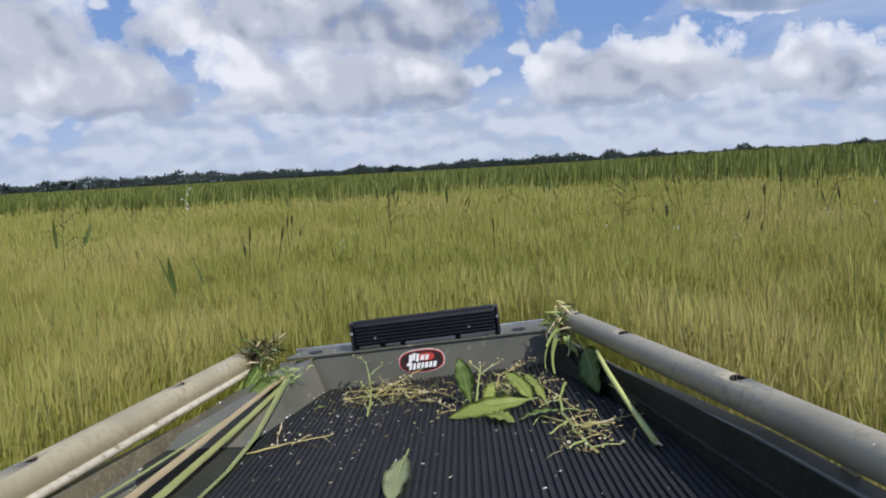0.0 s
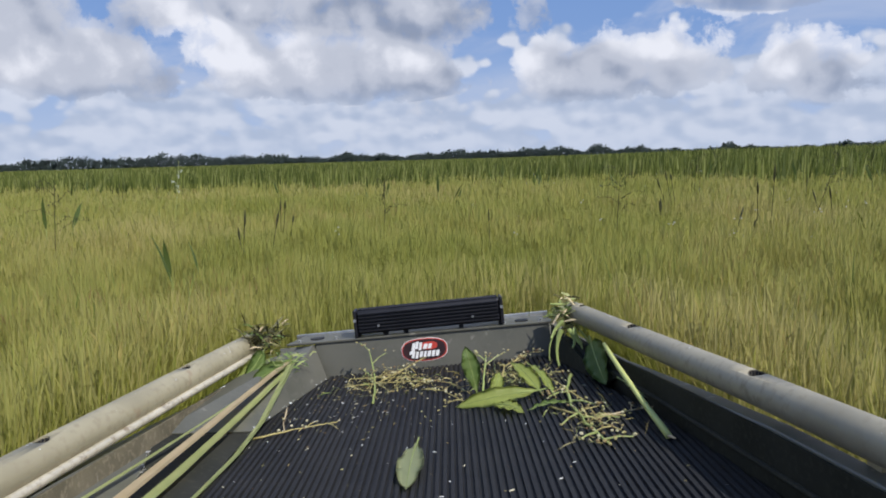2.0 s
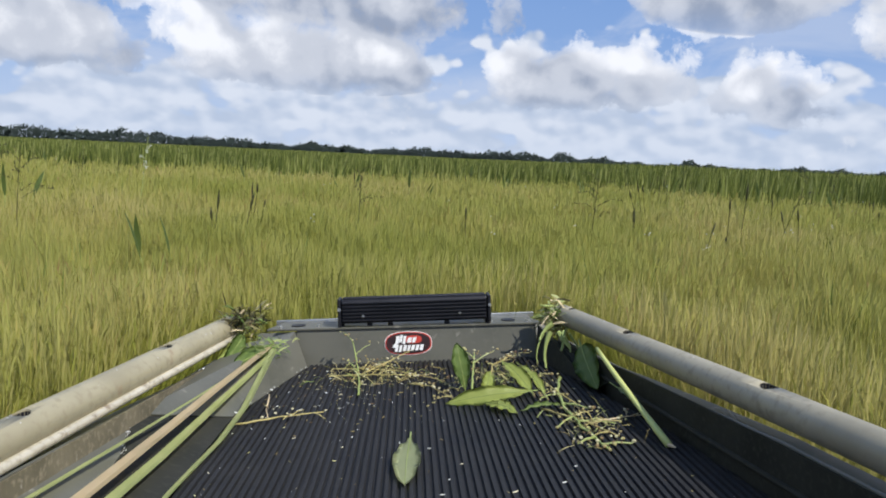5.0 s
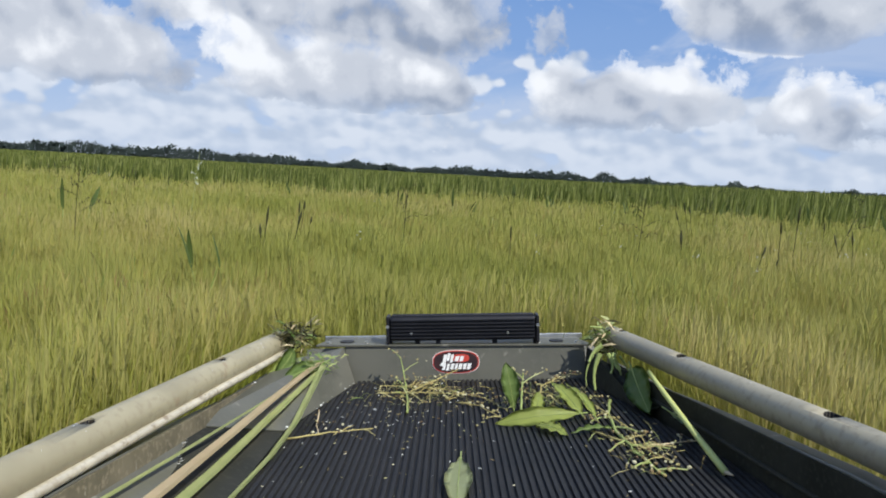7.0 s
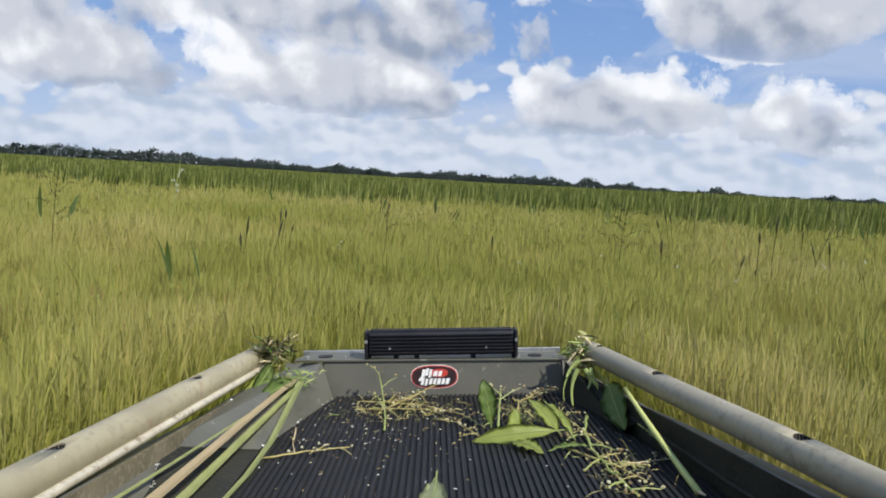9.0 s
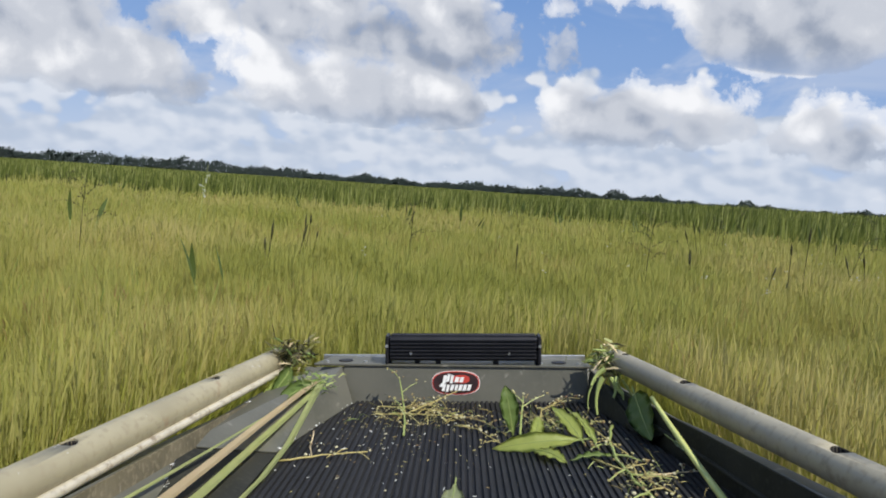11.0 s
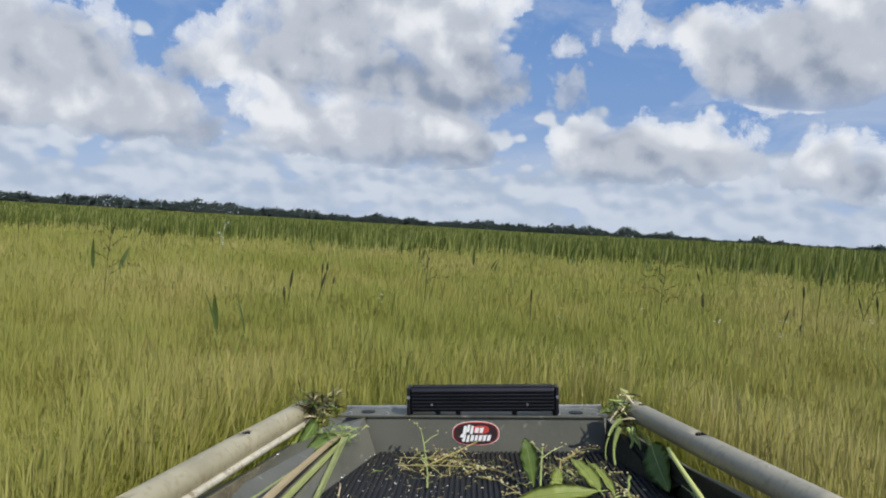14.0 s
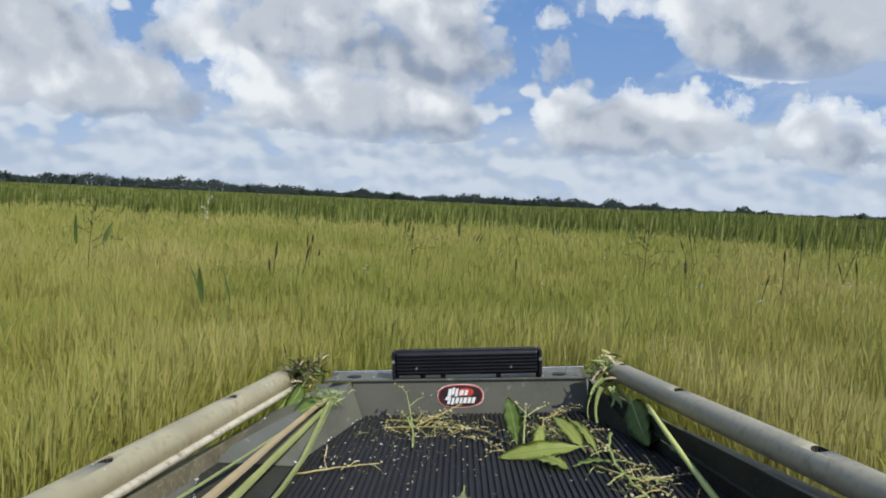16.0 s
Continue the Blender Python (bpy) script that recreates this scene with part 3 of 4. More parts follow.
def along(line, y):
    """The point of a line at a given y."""
    for a, b in zip(line, line[1:]):
        if a[1] <= y <= b[1]:
            return Vector(a).lerp(Vector(b), (y - a[1]) / (b[1] - a[1]))
    return Vector(line[-1])


def gunwale_z(y):
    return 0.122 if y < 1.33 else 0.122 - 0.045 * (y - 1.33) - 0.012 * (y - 1.33) ** 2


def disc_bm(centre, r, h, n=16, normal=(0, 0, 1)):
    bm = bmesh.new()
    bmesh.ops.create_cone(bm, cap_ends=True, segments=n, radius1=r, radius2=r, depth=h)
    q = Vector((0, 0, 1)).rotation_difference(Vector(normal)).to_matrix()
    for v in bm.verts:
        v.co = q @ v.co + Vector(centre)
    return bm


def carve(ob, cutter):
    """Cuts the cutter's shape out of a mesh for good."""
    me = bpy.data.meshes.new("cutter")
    cutter.to_mesh(me)
    cutter.free()
    tool = new("cutter", me)
    tool.parent = ob.parent
    mod = ob.modifiers.new("cut", "BOOLEAN")
    mod.operation, mod.object, mod.solver = "DIFFERENCE", tool, "EXACT"
    bpy.context.view_layer.update()
    done = bpy.data.meshes.new_from_object(ob.evaluated_get(bpy.context.evaluated_depsgraph_get()))
    ob.modifiers.clear()
    old, ob.data = ob.data, done
    bpy.data.meshes.remove(old)
    bpy.data.objects.remove(tool)
    bpy.data.meshes.remove(me)


for side in (-1, 1):
    line = rail_line(side)
    rail = part("gunwale_rail", sweep_bm(dense(line), circle(RAIL_R if side < 0 else RAIL_R - 0.003)), M_RAIL if side < 0 else M_RAIL_GREY, boat, "worn tan tubular gunwale rail" if side < 0 else "worn grey tubular gunwale rail", smooth=True)
    ax = dense(line)
    bead = [Vector((p.x - side * 0.034, p.y, p.z - 0.030)) for p in ax]
    if side < 0:
        part("rail_bead", sweep_bm(bead, circle(0.0105, 12)), M_BEAD, rail, "rounded lower lip of the rail", smooth=True)
    # dark disc carries the shade inside the open tube
    part("end_cap", disc_bm(ax[-1], RAIL_R * 0.9, 0.012, 18, ax[-1] - ax[-2]), M_SHADED, rail, "dark open tube end")
    holes = [(0.77, 0.018), (1.43, 0.018), (2.085, 0.018), (2.52, 0.012)]
    cutter = bmesh.new()
    for y, r in holes:
        p = along(line, y)
        bmesh.ops.create_cone(cutter, cap_ends=True, segments=18, radius1=r, radius2=r, depth=0.09, matrix=Matrix.Translation((p.x, p.y, p.z + 0.025)) @ Matrix.Diagonal((1, 1.3, 1, 1)))
        # added black cup stands in for the shade of the hollow tube
        cup = bmesh.new()
        lo = [cup.verts.new((p.x + r * 0.985 * math.cos(k * math.pi / 9), p.y + r * 1.285 * math.sin(k * math.pi / 9), p.z - 0.016)) for k in range(18)]
        hi = [cup.verts.new((v.co.x, v.co.y, along(line, v.co.y).z + math.sqrt((RAIL_R - 0.003) ** 2 - min(0.0009, (v.co.x - along(line, v.co.y).x) ** 2)) - 0.0015)) for v in lo]
        cup.faces.new(lo)
        for k in range(18):
            cup.faces.new((lo[k], lo[(k + 1) % 18], hi[(k + 1) % 18], hi[k]))
        part("pin_hole", cup, M_BLACK, rail, "pin hole lined black for the shade inside")
    carve(rail, cutter)
    for y in (-1.4, 0.1, 1.1):
        p = along(line, y)
        part("rail_post", sweep_bm([(p.x, y - 0.02, (p.z + gunwale_z(y)) / 2 - 0.015), (p.x, y + 0.02, (p.z + gunwale_z(y)) / 2 - 0.015)], [(-0.004, 0.03), (0.004, 0.03), (0.004, -0.035), (-0.004, -0.035)]), M_RAIL, rail, "short rail stand-off")
    rng = random.Random(60 + side)
    chips = bmesh.new()
    for k in range(18 if side < 0 else 6):
        y, a = rng.uniform(0.9, 2.55), math.radians(rng.uniform(35, 115))
        p = along(line, y)
        rr = (RAIL_R if side < 0 else RAIL_R - 0.003) + 0.0004
        s, m = rng.uniform(0.0008, 0.0024), rng.randint(4, 6)
        pts = []
        for q in range(m):
            da, dy = math.cos(2 * math.pi * q / m) * s / rr * rng.uniform(0.5, 1.2), math.sin(2 * math.pi * q / m) * s * 1.6 * rng.uniform(0.5, 1.2)
            pts.append(chips.verts.new((along(line, y + dy).x - side * rr * math.cos(a + da), y + dy, p.z + rr * math.sin(a + da))))
        chips.faces.new(pts)
    tagged(part("chipped_paint", chips, M_WHITE, rail, "pale chips and specks on the rail"), kind="stuff")
    ys = [-2.2, 0.2, 0.8, 1.33, 1.6, 1.9, 2.2, 2.5, 2.66]
    path = [along(line, y) for y in ys]
    low = 0.0 if side < 0 else 0.003
    fl = [(p.x - side * 0.018, y, gunwale_z(y) - low) for p, y in zip(path, ys)]
    part("gunwale_flange", sweep_bm(fl, [(-0.020, 0), (-0.017, 0.003), (0.017, 0.003), (0.020, 0), (0.020, -0.008), (-0.020, -0.008)]), M_HULL, boat, "narrow olive gunwale flange")
    # the starboard wall has its shade painted into the colour
    part("inner_wall", sweep_bm([(p.x - side * 0.040, y, gunwale_z(y) / 2 - 0.01 - low) for p, y in zip(path, ys)], [(-0.003, 0.068), (0.003, 0.068), (0.003, -0.075), (-0.003, -0.075)]), M_MUD if side < 0 else M_SHADED, boat, "mud-stained inner side wall" if side < 0 else "inner side wall coloured dark for shade")
    part("hull_side", sweep_bm([(p.x - side * 0.004, y, -0.19 - low) for p, y in zip(path, ys)], [(-0.004, 0.27), (0.004, 0.27), (0.004 + side * 0.05, -0.30), (-0.004 + side * 0.05, -0.30)]), M_HULL, boat, "olive painted outer hull side")
    # wall stiffener line, the starboard one coloured as in shade
    part("wall_rib", sweep_bm([(p.x - side * 0.046, y, 0.045) for p, y in zip(path[:-1], ys)], circle(0.006, 8)), M_HULL if side < 0 else M_SHADED, boat)

part("hull_floor", slab_bm([(-0.76, -2.2, -0.014), (0.76, -2.2, -0.014), (0.80, 0.3, -0.014), (0.62, 2.05, -0.014), (0.5, 2.66, -0.014), (-0.55, 2.66, -0.014), (-0.63, 2.05, -0.014), (-0.755, 0.3, -0.014)], 0.02), M_HATCH, boat)
part("hull_bottom", slab_bm([(-0.72, -2.2, -0.48), (0.72, -2.2, -0.48), (0.66, 1.5, -0.48), (0.48, 2.4, -0.36), (-0.48, 2.4, -0.36), (-0.66, 1.5, -0.48)], 0.01), M_HULL, boat)
part("transom", box_bm(-0.76, 0.76, -2.25, -2.205, -0.5, 0.14, 0.004), M_HULL, boat)
part("bow_rake", slab_bm([(-0.56, 2.80, 0.10), (0.53, 2.80, 0.10), (0.48, 2.42, -0.36), (-0.48, 2.42, -0.36)], 0.008), M_HULL, boat)

MAT_EDGE = [(-0.345, 2.645), (0.44, 2.645), (0.545, 2.2), (0.635, 1.75), (0.70, 1.2), (0.775, 0.55), (-0.49, 0.55), (-0.47, 1.2), (-0.462, 1.8), (-0.44, 2.25)]


def mat_span(x):
    ys = []
    for (x0, y0), (x1, y1) in zip(MAT_EDGE, MAT_EDGE[1:] + MAT_EDGE[:1]):
        if (x0 - x) * (x1 - x) < 0:
            ys.append(y0 + (y1 - y0) * (x - x0) / (x1 - x0))
    return (min(ys), max(ys)) if len(ys) >= 2 else None


def build_mat():
    """One ribbed sheet: a folded profile across, cut to the deck's outline."""
    bm = bmesh.new()
    pitch, x, prev = 0.0168, -0.488, None
    cols = []
    while x < 0.77:
        for dx, z in ((0, 0.002), (0.0052, 0.002), (0.0066, 0.0085), (0.0154, 0.0085)):
            s = mat_span(x + dx)
            if s and s[1] - s[0] > 0.03:
                cols.append((x + dx, s[0], s[1], z))
        x += pitch
    for X, y0, y1, z in cols:
        cur = [bm.verts.new((X, y0, z)), bm.verts.new((X, y1, z)), bm.verts.new((X, y1, -0.012)), bm.verts.new((X, y0, -0.012))]
        if prev:
            for k in range(4):
                q = (k + 1) % 4
                bm.faces.new((prev[k], prev[q], cur[q], cur[k]))
        prev = cur
    bmesh.ops.recalc_face_normals(bm, faces=bm.faces[:])
    return part("deck_mat", bm, M_RUBBER, boat, "black rubber deck mat with fine lengthwise ribs")


build_mat()
bow = part("bow_plate", slab_bm([(-0.40, 2.648, -0.004), (0.47, 2.648, -0.004), (0.465, 2.668, 0.125), (-0.395, 2.668, 0.133)], 0.006, 0.002), M_HULL, boat, "olive bow bulkhead plate")
cap = part("bow_cap", slab_bm([(-0.50, 2.660, 0.137), (0.49, 2.660, 0.129), (0.46, 2.80, 0.131), (-0.46, 2.80, 0.139)], 0.008, 0.002), M_HULL, boat, "flat olive bow cap plate")
part("cap_lip", box_bm(-0.49, 0.48, 2.798, 2.806, 0.115, 0.146, 0.002), M_STEEL, cap, "bright worn cap edge")
for x in (-0.395, 0.372):
    part("cleat_hole", disc_bm((x, 2.72, 0.138 - 0.0085 * (x + 0.5)), 0.026, 0.006), M_BLACK, cap, "dark round hole in the cap")
for x in (-0.32, -0.455, 0.305, 0.44):
    part("bolt", disc_bm((x, 2.69, 0.1405 - 0.0085 * (x + 0.5)), 0.007, 0.006, 8), M_STEEL, cap, "steel bolt head")
GUS_IN, GUS_OUT = (-0.475, 2.03, 0.009), (-0.672, 1.85, 0.078)
for side, inner_a, inner_b, outer_b, outer_a, tip in ((-1, (-0.352, 2.60, 0.010), GUS_IN, GUS_OUT, (-0.572, 2.56, 0.105), (-0.40, 2.662, 0.128)), (1, (0.450, 2.60, 0.010), (0.553, 2.16, 0.010), (0.600, 2.10, 0.055), (0.520, 2.56, 0.080), (0.472, 2.660, 0.120))):
    # the starboard plate gets the darkened olive for the shade it lies in
    g = part("bow_gusset", slab_bm([inner_a, inner_b, outer_b, outer_a, tip], 0.006, 0.0015), M_HULL if side < 0 else M_SHADED, boat, "sloping olive corner plate with chipped paint")
    rng = random.Random(31 + side)
    # chips along the edges; towards the bow white marks also imitate wet shine
    chips = bmesh.new()
    for k in range(60):
        f, w = rng.random() ** 1.8, rng.choice((rng.uniform(0.02, 0.98), rng.uniform(0.0, 0.06), rng.uniform(0.94, 1.0)))
        a = Vector(inner_a).lerp(Vector(inner_b), f)
        c = Vector(outer_a).lerp(Vector(outer_b), f)
        p = a.lerp(c, w) + Vector((0, 0, 0.0035))
        n = (Vector(inner_b) - Vector(inner_a)).cross(Vector(outer_a) - Vector(inner_a)).normalized()
        u, v = Vector((1, 0, 0)), Vector((0, 1, 0))
        u, v = (u - n * u.dot(n)).normalized(), (v - n * v.dot(n)).normalized()
        m = rng.randint(5, 7)
        s = rng.uniform(0.0012, 0.0048)
        chips.faces.new([chips.verts.new(p + (u * math.cos(2 * math.pi * q / m) + v * math.sin(2 * math.pi * q / m) * 1.6) * s * rng.uniform(0.5, 1.2)) for q in range(m)])
    if side < 0:
        tagged(part("chipped_paint", chips, M_WHITE, g, "bare paint chips and painted wet glints"), kind="stuff")
    else:
        chips.free()


def slope_z(x):
    """Height of the sloping port side at a distance from the keel line."""
    return 0.005 + 0.35 * (abs(x) - 0.473)


part("side_plate", slab_bm([(x, y, slope_z(x)) for x, y in ((-0.475, 2.026), (-0.478, 1.0), (-0.535, 1.0), (-0.612, 1.62), (-0.668, 1.848))], 0.006, 0.001), M_HATCH, boat, "dark olive side plate")
edge = part("outer_side_plate", slab_bm([(x, y, slope_z(x) - 0.002) for x, y in ((-0.672, 1.846), (-0.615, 1.618), (-0.538, 1.0), (-0.50, 0.3), (-0.76, 0.3), (-0.72, 1.2))], 0.006, 0.001), M_HULL, boat, "olive outer side plate")
rng = random.Random(90)
chips = bmesh.new()
for k in range(46):
    f = rng.random() ** 1.3
    c = Vector((-0.668 + 0.056 * f, 1.846 - 0.23 * f, 0)) + Vector((rng.gauss(0, 0.003), rng.gauss(0, 0.005), 0))
    c.z = slope_z(c.x) + 0.0025
    s, m = rng.uniform(0.0010, 0.0030), rng.randint(4, 6)
    chips.faces.new([chips.verts.new(c + Vector((math.cos(2 * math.pi * q / m) * s * rng.uniform(0.5, 1.2), math.sin(2 * math.pi * q / m) * s * 1.7 * rng.uniform(0.5, 1.2), 0))) for q in range(m)])
tagged(part("chipped_paint", chips, M_WHITE, edge, "pale chips along the plate edge"), kind="stuff")

# light bar with its brackets
bar = part("light_bar", box_bm(-0.236, 0.294, 2.662, 2.728, 0.146, 0.232, 0.010), M_BLACK, boat, "black finned light bar")
for k in range(6):
    part("cooling_fin", box_bm(-0.228, 0.286, 2.650, 2.664, 0.156 + k * 0.0125, 0.161 + k * 0.0125, 0.001), M_BLACK, bar)
for k in range(5):
    part("top_fin", box_bm(-0.228, 0.286, 2.672 + k * 0.011, 2.676 + k * 0.011, 0.230, 0.237, 0.001), M_BLACK, bar)
for x in (-0.240, 0.298):
    c = part("end_plate", box_bm(x - 0.006, x + 0.006, 2.656, 2.732, 0.136, 0.236, 0.004), M_BLACK, bar)
    part("screw", disc_bm((x, 2.652, 0.20), 0.006, 0.006, 8, (0, 1, 0)), M_STEEL, c, "steel screw")
for x in (-0.235, -0.135, -0.06, 0.145, 0.293):
    part("bracket", box_bm(x - 0.009, x + 0.009, 2.68, 2.71, 0.128, 0.150, 0.002), M_BLACK, bar)
for x in (-0.155, 0.19):
    part("screw", disc_bm((x, 2.649, 0.175), 0.0045, 0.006, 8, (0, 1, 0)), M_STEEL, bar, "steel screw")


# oval badge on the bow plate, drawn as plain shapes
def on_plate(x, z):
    """A place on the leaning bow plate."""
    return Vector((x, 2.648 + 0.02 * (z + 0.004) / 0.132, z))


def plate_shape(pts, lift, thick=0.0012):
    bm = bmesh.new()
    off = Vector((0, -1, 0.15)).normalized()
    f = bm.faces.new([bm.verts.new(on_plate(x, z) + off * lift) for x, z in pts])
    r = bmesh.ops.extrude_face_region(bm, geom=[f])
    for v in r["geom"]:
        if isinstance(v, bmesh.types.BMVert):
            v.co += off * thick
    bmesh.ops.recalc_face_normals(bm, faces=bm.faces[:])
    return bm


def oval(cx, cz, rx, rz, n=32):
    e = 2 / 2.6
    out = []
    for k in range(n):
        c, s = math.cos(2 * math.pi * k / n), math.sin(2 * math.pi * k / n)
        out.append((cx + rx * math.copysign(abs(c) ** e, c), cz + rz * math.copysign(abs(s) ** e, s)))
    return out


BX, BZ = 0.003, 0.070
badge = part("badge", plate_shape(oval(BX, BZ, 0.085, 0.042), 0.0), M_WHITE, bow, "oval red, black and white badge")
part("badge_rim", plate_shape(oval(BX, BZ, 0.083, 0.040), 0.0013), M_RED, badge, "red rim")
part("badge_field", plate_shape(oval(BX, BZ, 0.079, 0.0365), 0.0026), M_MAROON, badge, "dark red and black field")
part("badge_glow", plate_shape(oval(BX + 0.018, BZ + 0.013, 0.030, 0.014), 0.0039), M_RED, badge, "red patch")


def slanted(x0, x1, z0, z1, lean=0.006):
    return [(BX + x0, BZ + z0), (BX + x1, BZ + z0), (BX + x1 + lean, BZ + z1), (BX + x0 + lean, BZ + z1)]


for x0, x1, z0, z1 in ((-0.048, -0.036, -0.002, 0.026), (-0.034, -0.024, 0.004, 0.030), (-0.022, -0.012, -0.002, 0.026), (-0.006, 0.008, 0.002, 0.020), (0.012, 0.024, 0.002, 0.020),
                       (-0.058, -0.046, -0.014, -0.002), (-0.050, -0.040, -0.028, -0.004), (-0.036, -0.027, -0.030, -0.006), (-0.022, -0.010, -0.026, -0.006), (-0.006, 0.003, -0.026, -0.006),
                       (0.007, 0.019, -0.026, -0.006), (0.023, 0.034, -0.026, -0.006), (0.038, 0.050, -0.026, -0.006)):
    part("badge_bar", plate_shape(slanted(x0, x1, z0, z1), 0.0052), M_WHITE, badge, "white bar")

# ---- plant litter on the boat ----


def on_boat(x, y, z, rz=0.0, ry=0.0, rx=0.0):
    return BOAT @ pose(x, y, z, rx, ry, rz)


def leaf_parts(owner, length, width, mat, curl=0.02, fold=0.25, stalk=0.04, tip=1.35, name="blade", rib=None):
    """A lance-shaped leaf along +Y with a fold at the midrib, a raised rib and a stalk; one edge slightly wavy."""
    bm = bmesh.new()
    n, rows = 14, []
    for i in range(n + 1):
        f = i / n
        w = width * 0.5 * (math.sin(math.pi * f ** (1 / tip)) ** 0.8 if 0 < f < 1 else 0.02)
        zc = curl * 4 * f * (1 - f)
        wav = 0.004 * math.sin(i * 1.9)
        rows.append([bm.verts.new((s * w, f * length, zc + abs(s) * w * fold + wav * abs(s))) for s in (-1, -0.5, 0, 0.5, 1)])
    for a, b in zip(rows, rows[1:]):
        for k in range(4):
            bm.faces.new((a[k], a[k + 1], b[k + 1], b[k]))
    bmesh.ops.solidify(bm, geom=bm.faces[:], thickness=0.0008)
    part(name, bm, mat, owner, smooth=True)
    path = [(0, f * length - (stalk if f == 0 else 0), curl * 4 * f * (1 - f) + 0.001) for f in (0, 0.04, 0.2, 0.4, 0.6, 0.8, 0.97)]
    part("midrib", tube_bm(path, max(0.0018, width * 0.035), 0.0006, 6), rib or M_STALK, owner, "pale midrib")


def lay_leaf(m, length, width, mat, label, **kw):
    e = tagged(empty("leaf", m), label, "leaf", group="leaves on the deck")
    leaf_parts(e, length, width, mat, **kw)
    return e


def span(base, tip, normal=(0, 0, 1)):
    """Pose on the boat of a leaf that grows from base to tip, its face towards normal."""
    y = (Vector(tip) - Vector(base)).normalized()
    z = Vector(normal)
    z = (z - y * z.dot(y)).normalized()
    m = Matrix((y.cross(z), y, z)).transposed().to_4x4()
    return BOAT @ Matrix.Translation(base) @ m, (Vector(tip) - Vector(base)).length


def leaf_on(base, end, width, mat, label, normal=(0, 0, 1), **kw):
    m, length = span(base, end, normal)
    return lay_leaf(m, length, width, mat, label, **kw)


leaf_on((0.008, 1.775, 0.012), (-0.004, 1.475, 0.012), 0.062, M_LEAF_PALE, "pale green lance-shaped leaf lying on the deck mat", (0, -0.1, 1), curl=0.012, fold=0.12, tip=0.72)
leaf_on((0.172, 2.20, 0.010), (0.150, 2.23, 0.150), 0.056, M_LEAF, "dark green leaf standing upright among plant litter", (0.25, -1, 0.1), curl=0.006, fold=0.25, stalk=0.0, tip=0.8)
leaf_on((0.350, 2.08, 0.032), (0.106, 2.05, 0.014), 0.056, M_LEAF_GOLD, "yellow-green leaf lying across the deck mat", (0.1, -0.75, 0.7), curl=0.015, fold=0.15, tip=0.9)
leaf_on((0.22, 2.03, 0.016), (0.29, 1.93, 0.014), 0.05, M_LEAF_GOLD, "torn yellow-green leaf piece on the mat", (0, -0.3, 1), curl=0.01, fold=0.1, stalk=0.01)
leaf_on((0.215, 2.07, 0.03), (0.245, 2.18, 0.070), 0.040, M_LEAF_GOLD, "pale torn leaf on the litter heap", (0.2, -0.9, 0.5), curl=0.01, stalk=0.01)
leaf_on((0.35, 2.08, 0.03), (0.285, 2.22, 0.09), 0.05, M_LEAF_GOLD, "folded yellow-green leaf on the litter heap", (0.3, -0.9, 0.5), curl=0.012, fold=0.3, stalk=0.02)
leaf_on((0.385, 2.06, 0.025), (0.335, 2.26, 0.075), 0.036, M_LEAF_GOLD, "narrow yellow-green leaf on the litter heap", (0.4, -0.8, 0.5), curl=0.012, fold=0.3, stalk=0.02)
leaf_on((0.42, 1.99, 0.014), (0.30, 1.95, 0.014), 0.04, M_LEAF, "short green leaf lying under the litter heap", curl=0.008)
leaf_on((0.560, 2.36, 0.100), (0.548, 2.10, 0.022), 0.090, M_LEAF, "broad green leaf leaning on the side wall", (-0.75, -0.6, 0.6), curl=0.008, fold=0.1)
leaf_on((0.585, 2.03, 0.045), (0.632, 1.88, 0.020), 0.022, M_LEAF_PALE, "narrow pale leaf beside the stalk", (-0.4, -0.3, 1), curl=0.005)
leaf_on((-0.545, 2.50, 0.150), (-0.590, 2.37, 0.075), 0.055, M_LEAF, "bluish green leaf hanging by the rail", (0.8, -0.5, 0.4), curl=0.012)
leaf_on((-0.575, 2.47, 0.130), (-0.618, 2.33, 0.070), 0.030, M_LEAF_GOLD, "yellow-green leaf under the rail", (0.9, -0.4, 0.3), curl=0.008)
leaf_on((-0.45, 2.42, 0.105), (-0.54, 2.27, 0.082), 0.060, M_LEAF, "crumpled green leaf on the corner plate", (0.4, -0.4, 1), curl=0.014, fold=0.4)
leaf_on((0.535, 2.60, 0.150), (0.44, 2.63, 0.150), 0.04, M_LEAF_GOLD, "green leaf caught at the rail end", (0, -0.6, 0.8), curl=0.012)


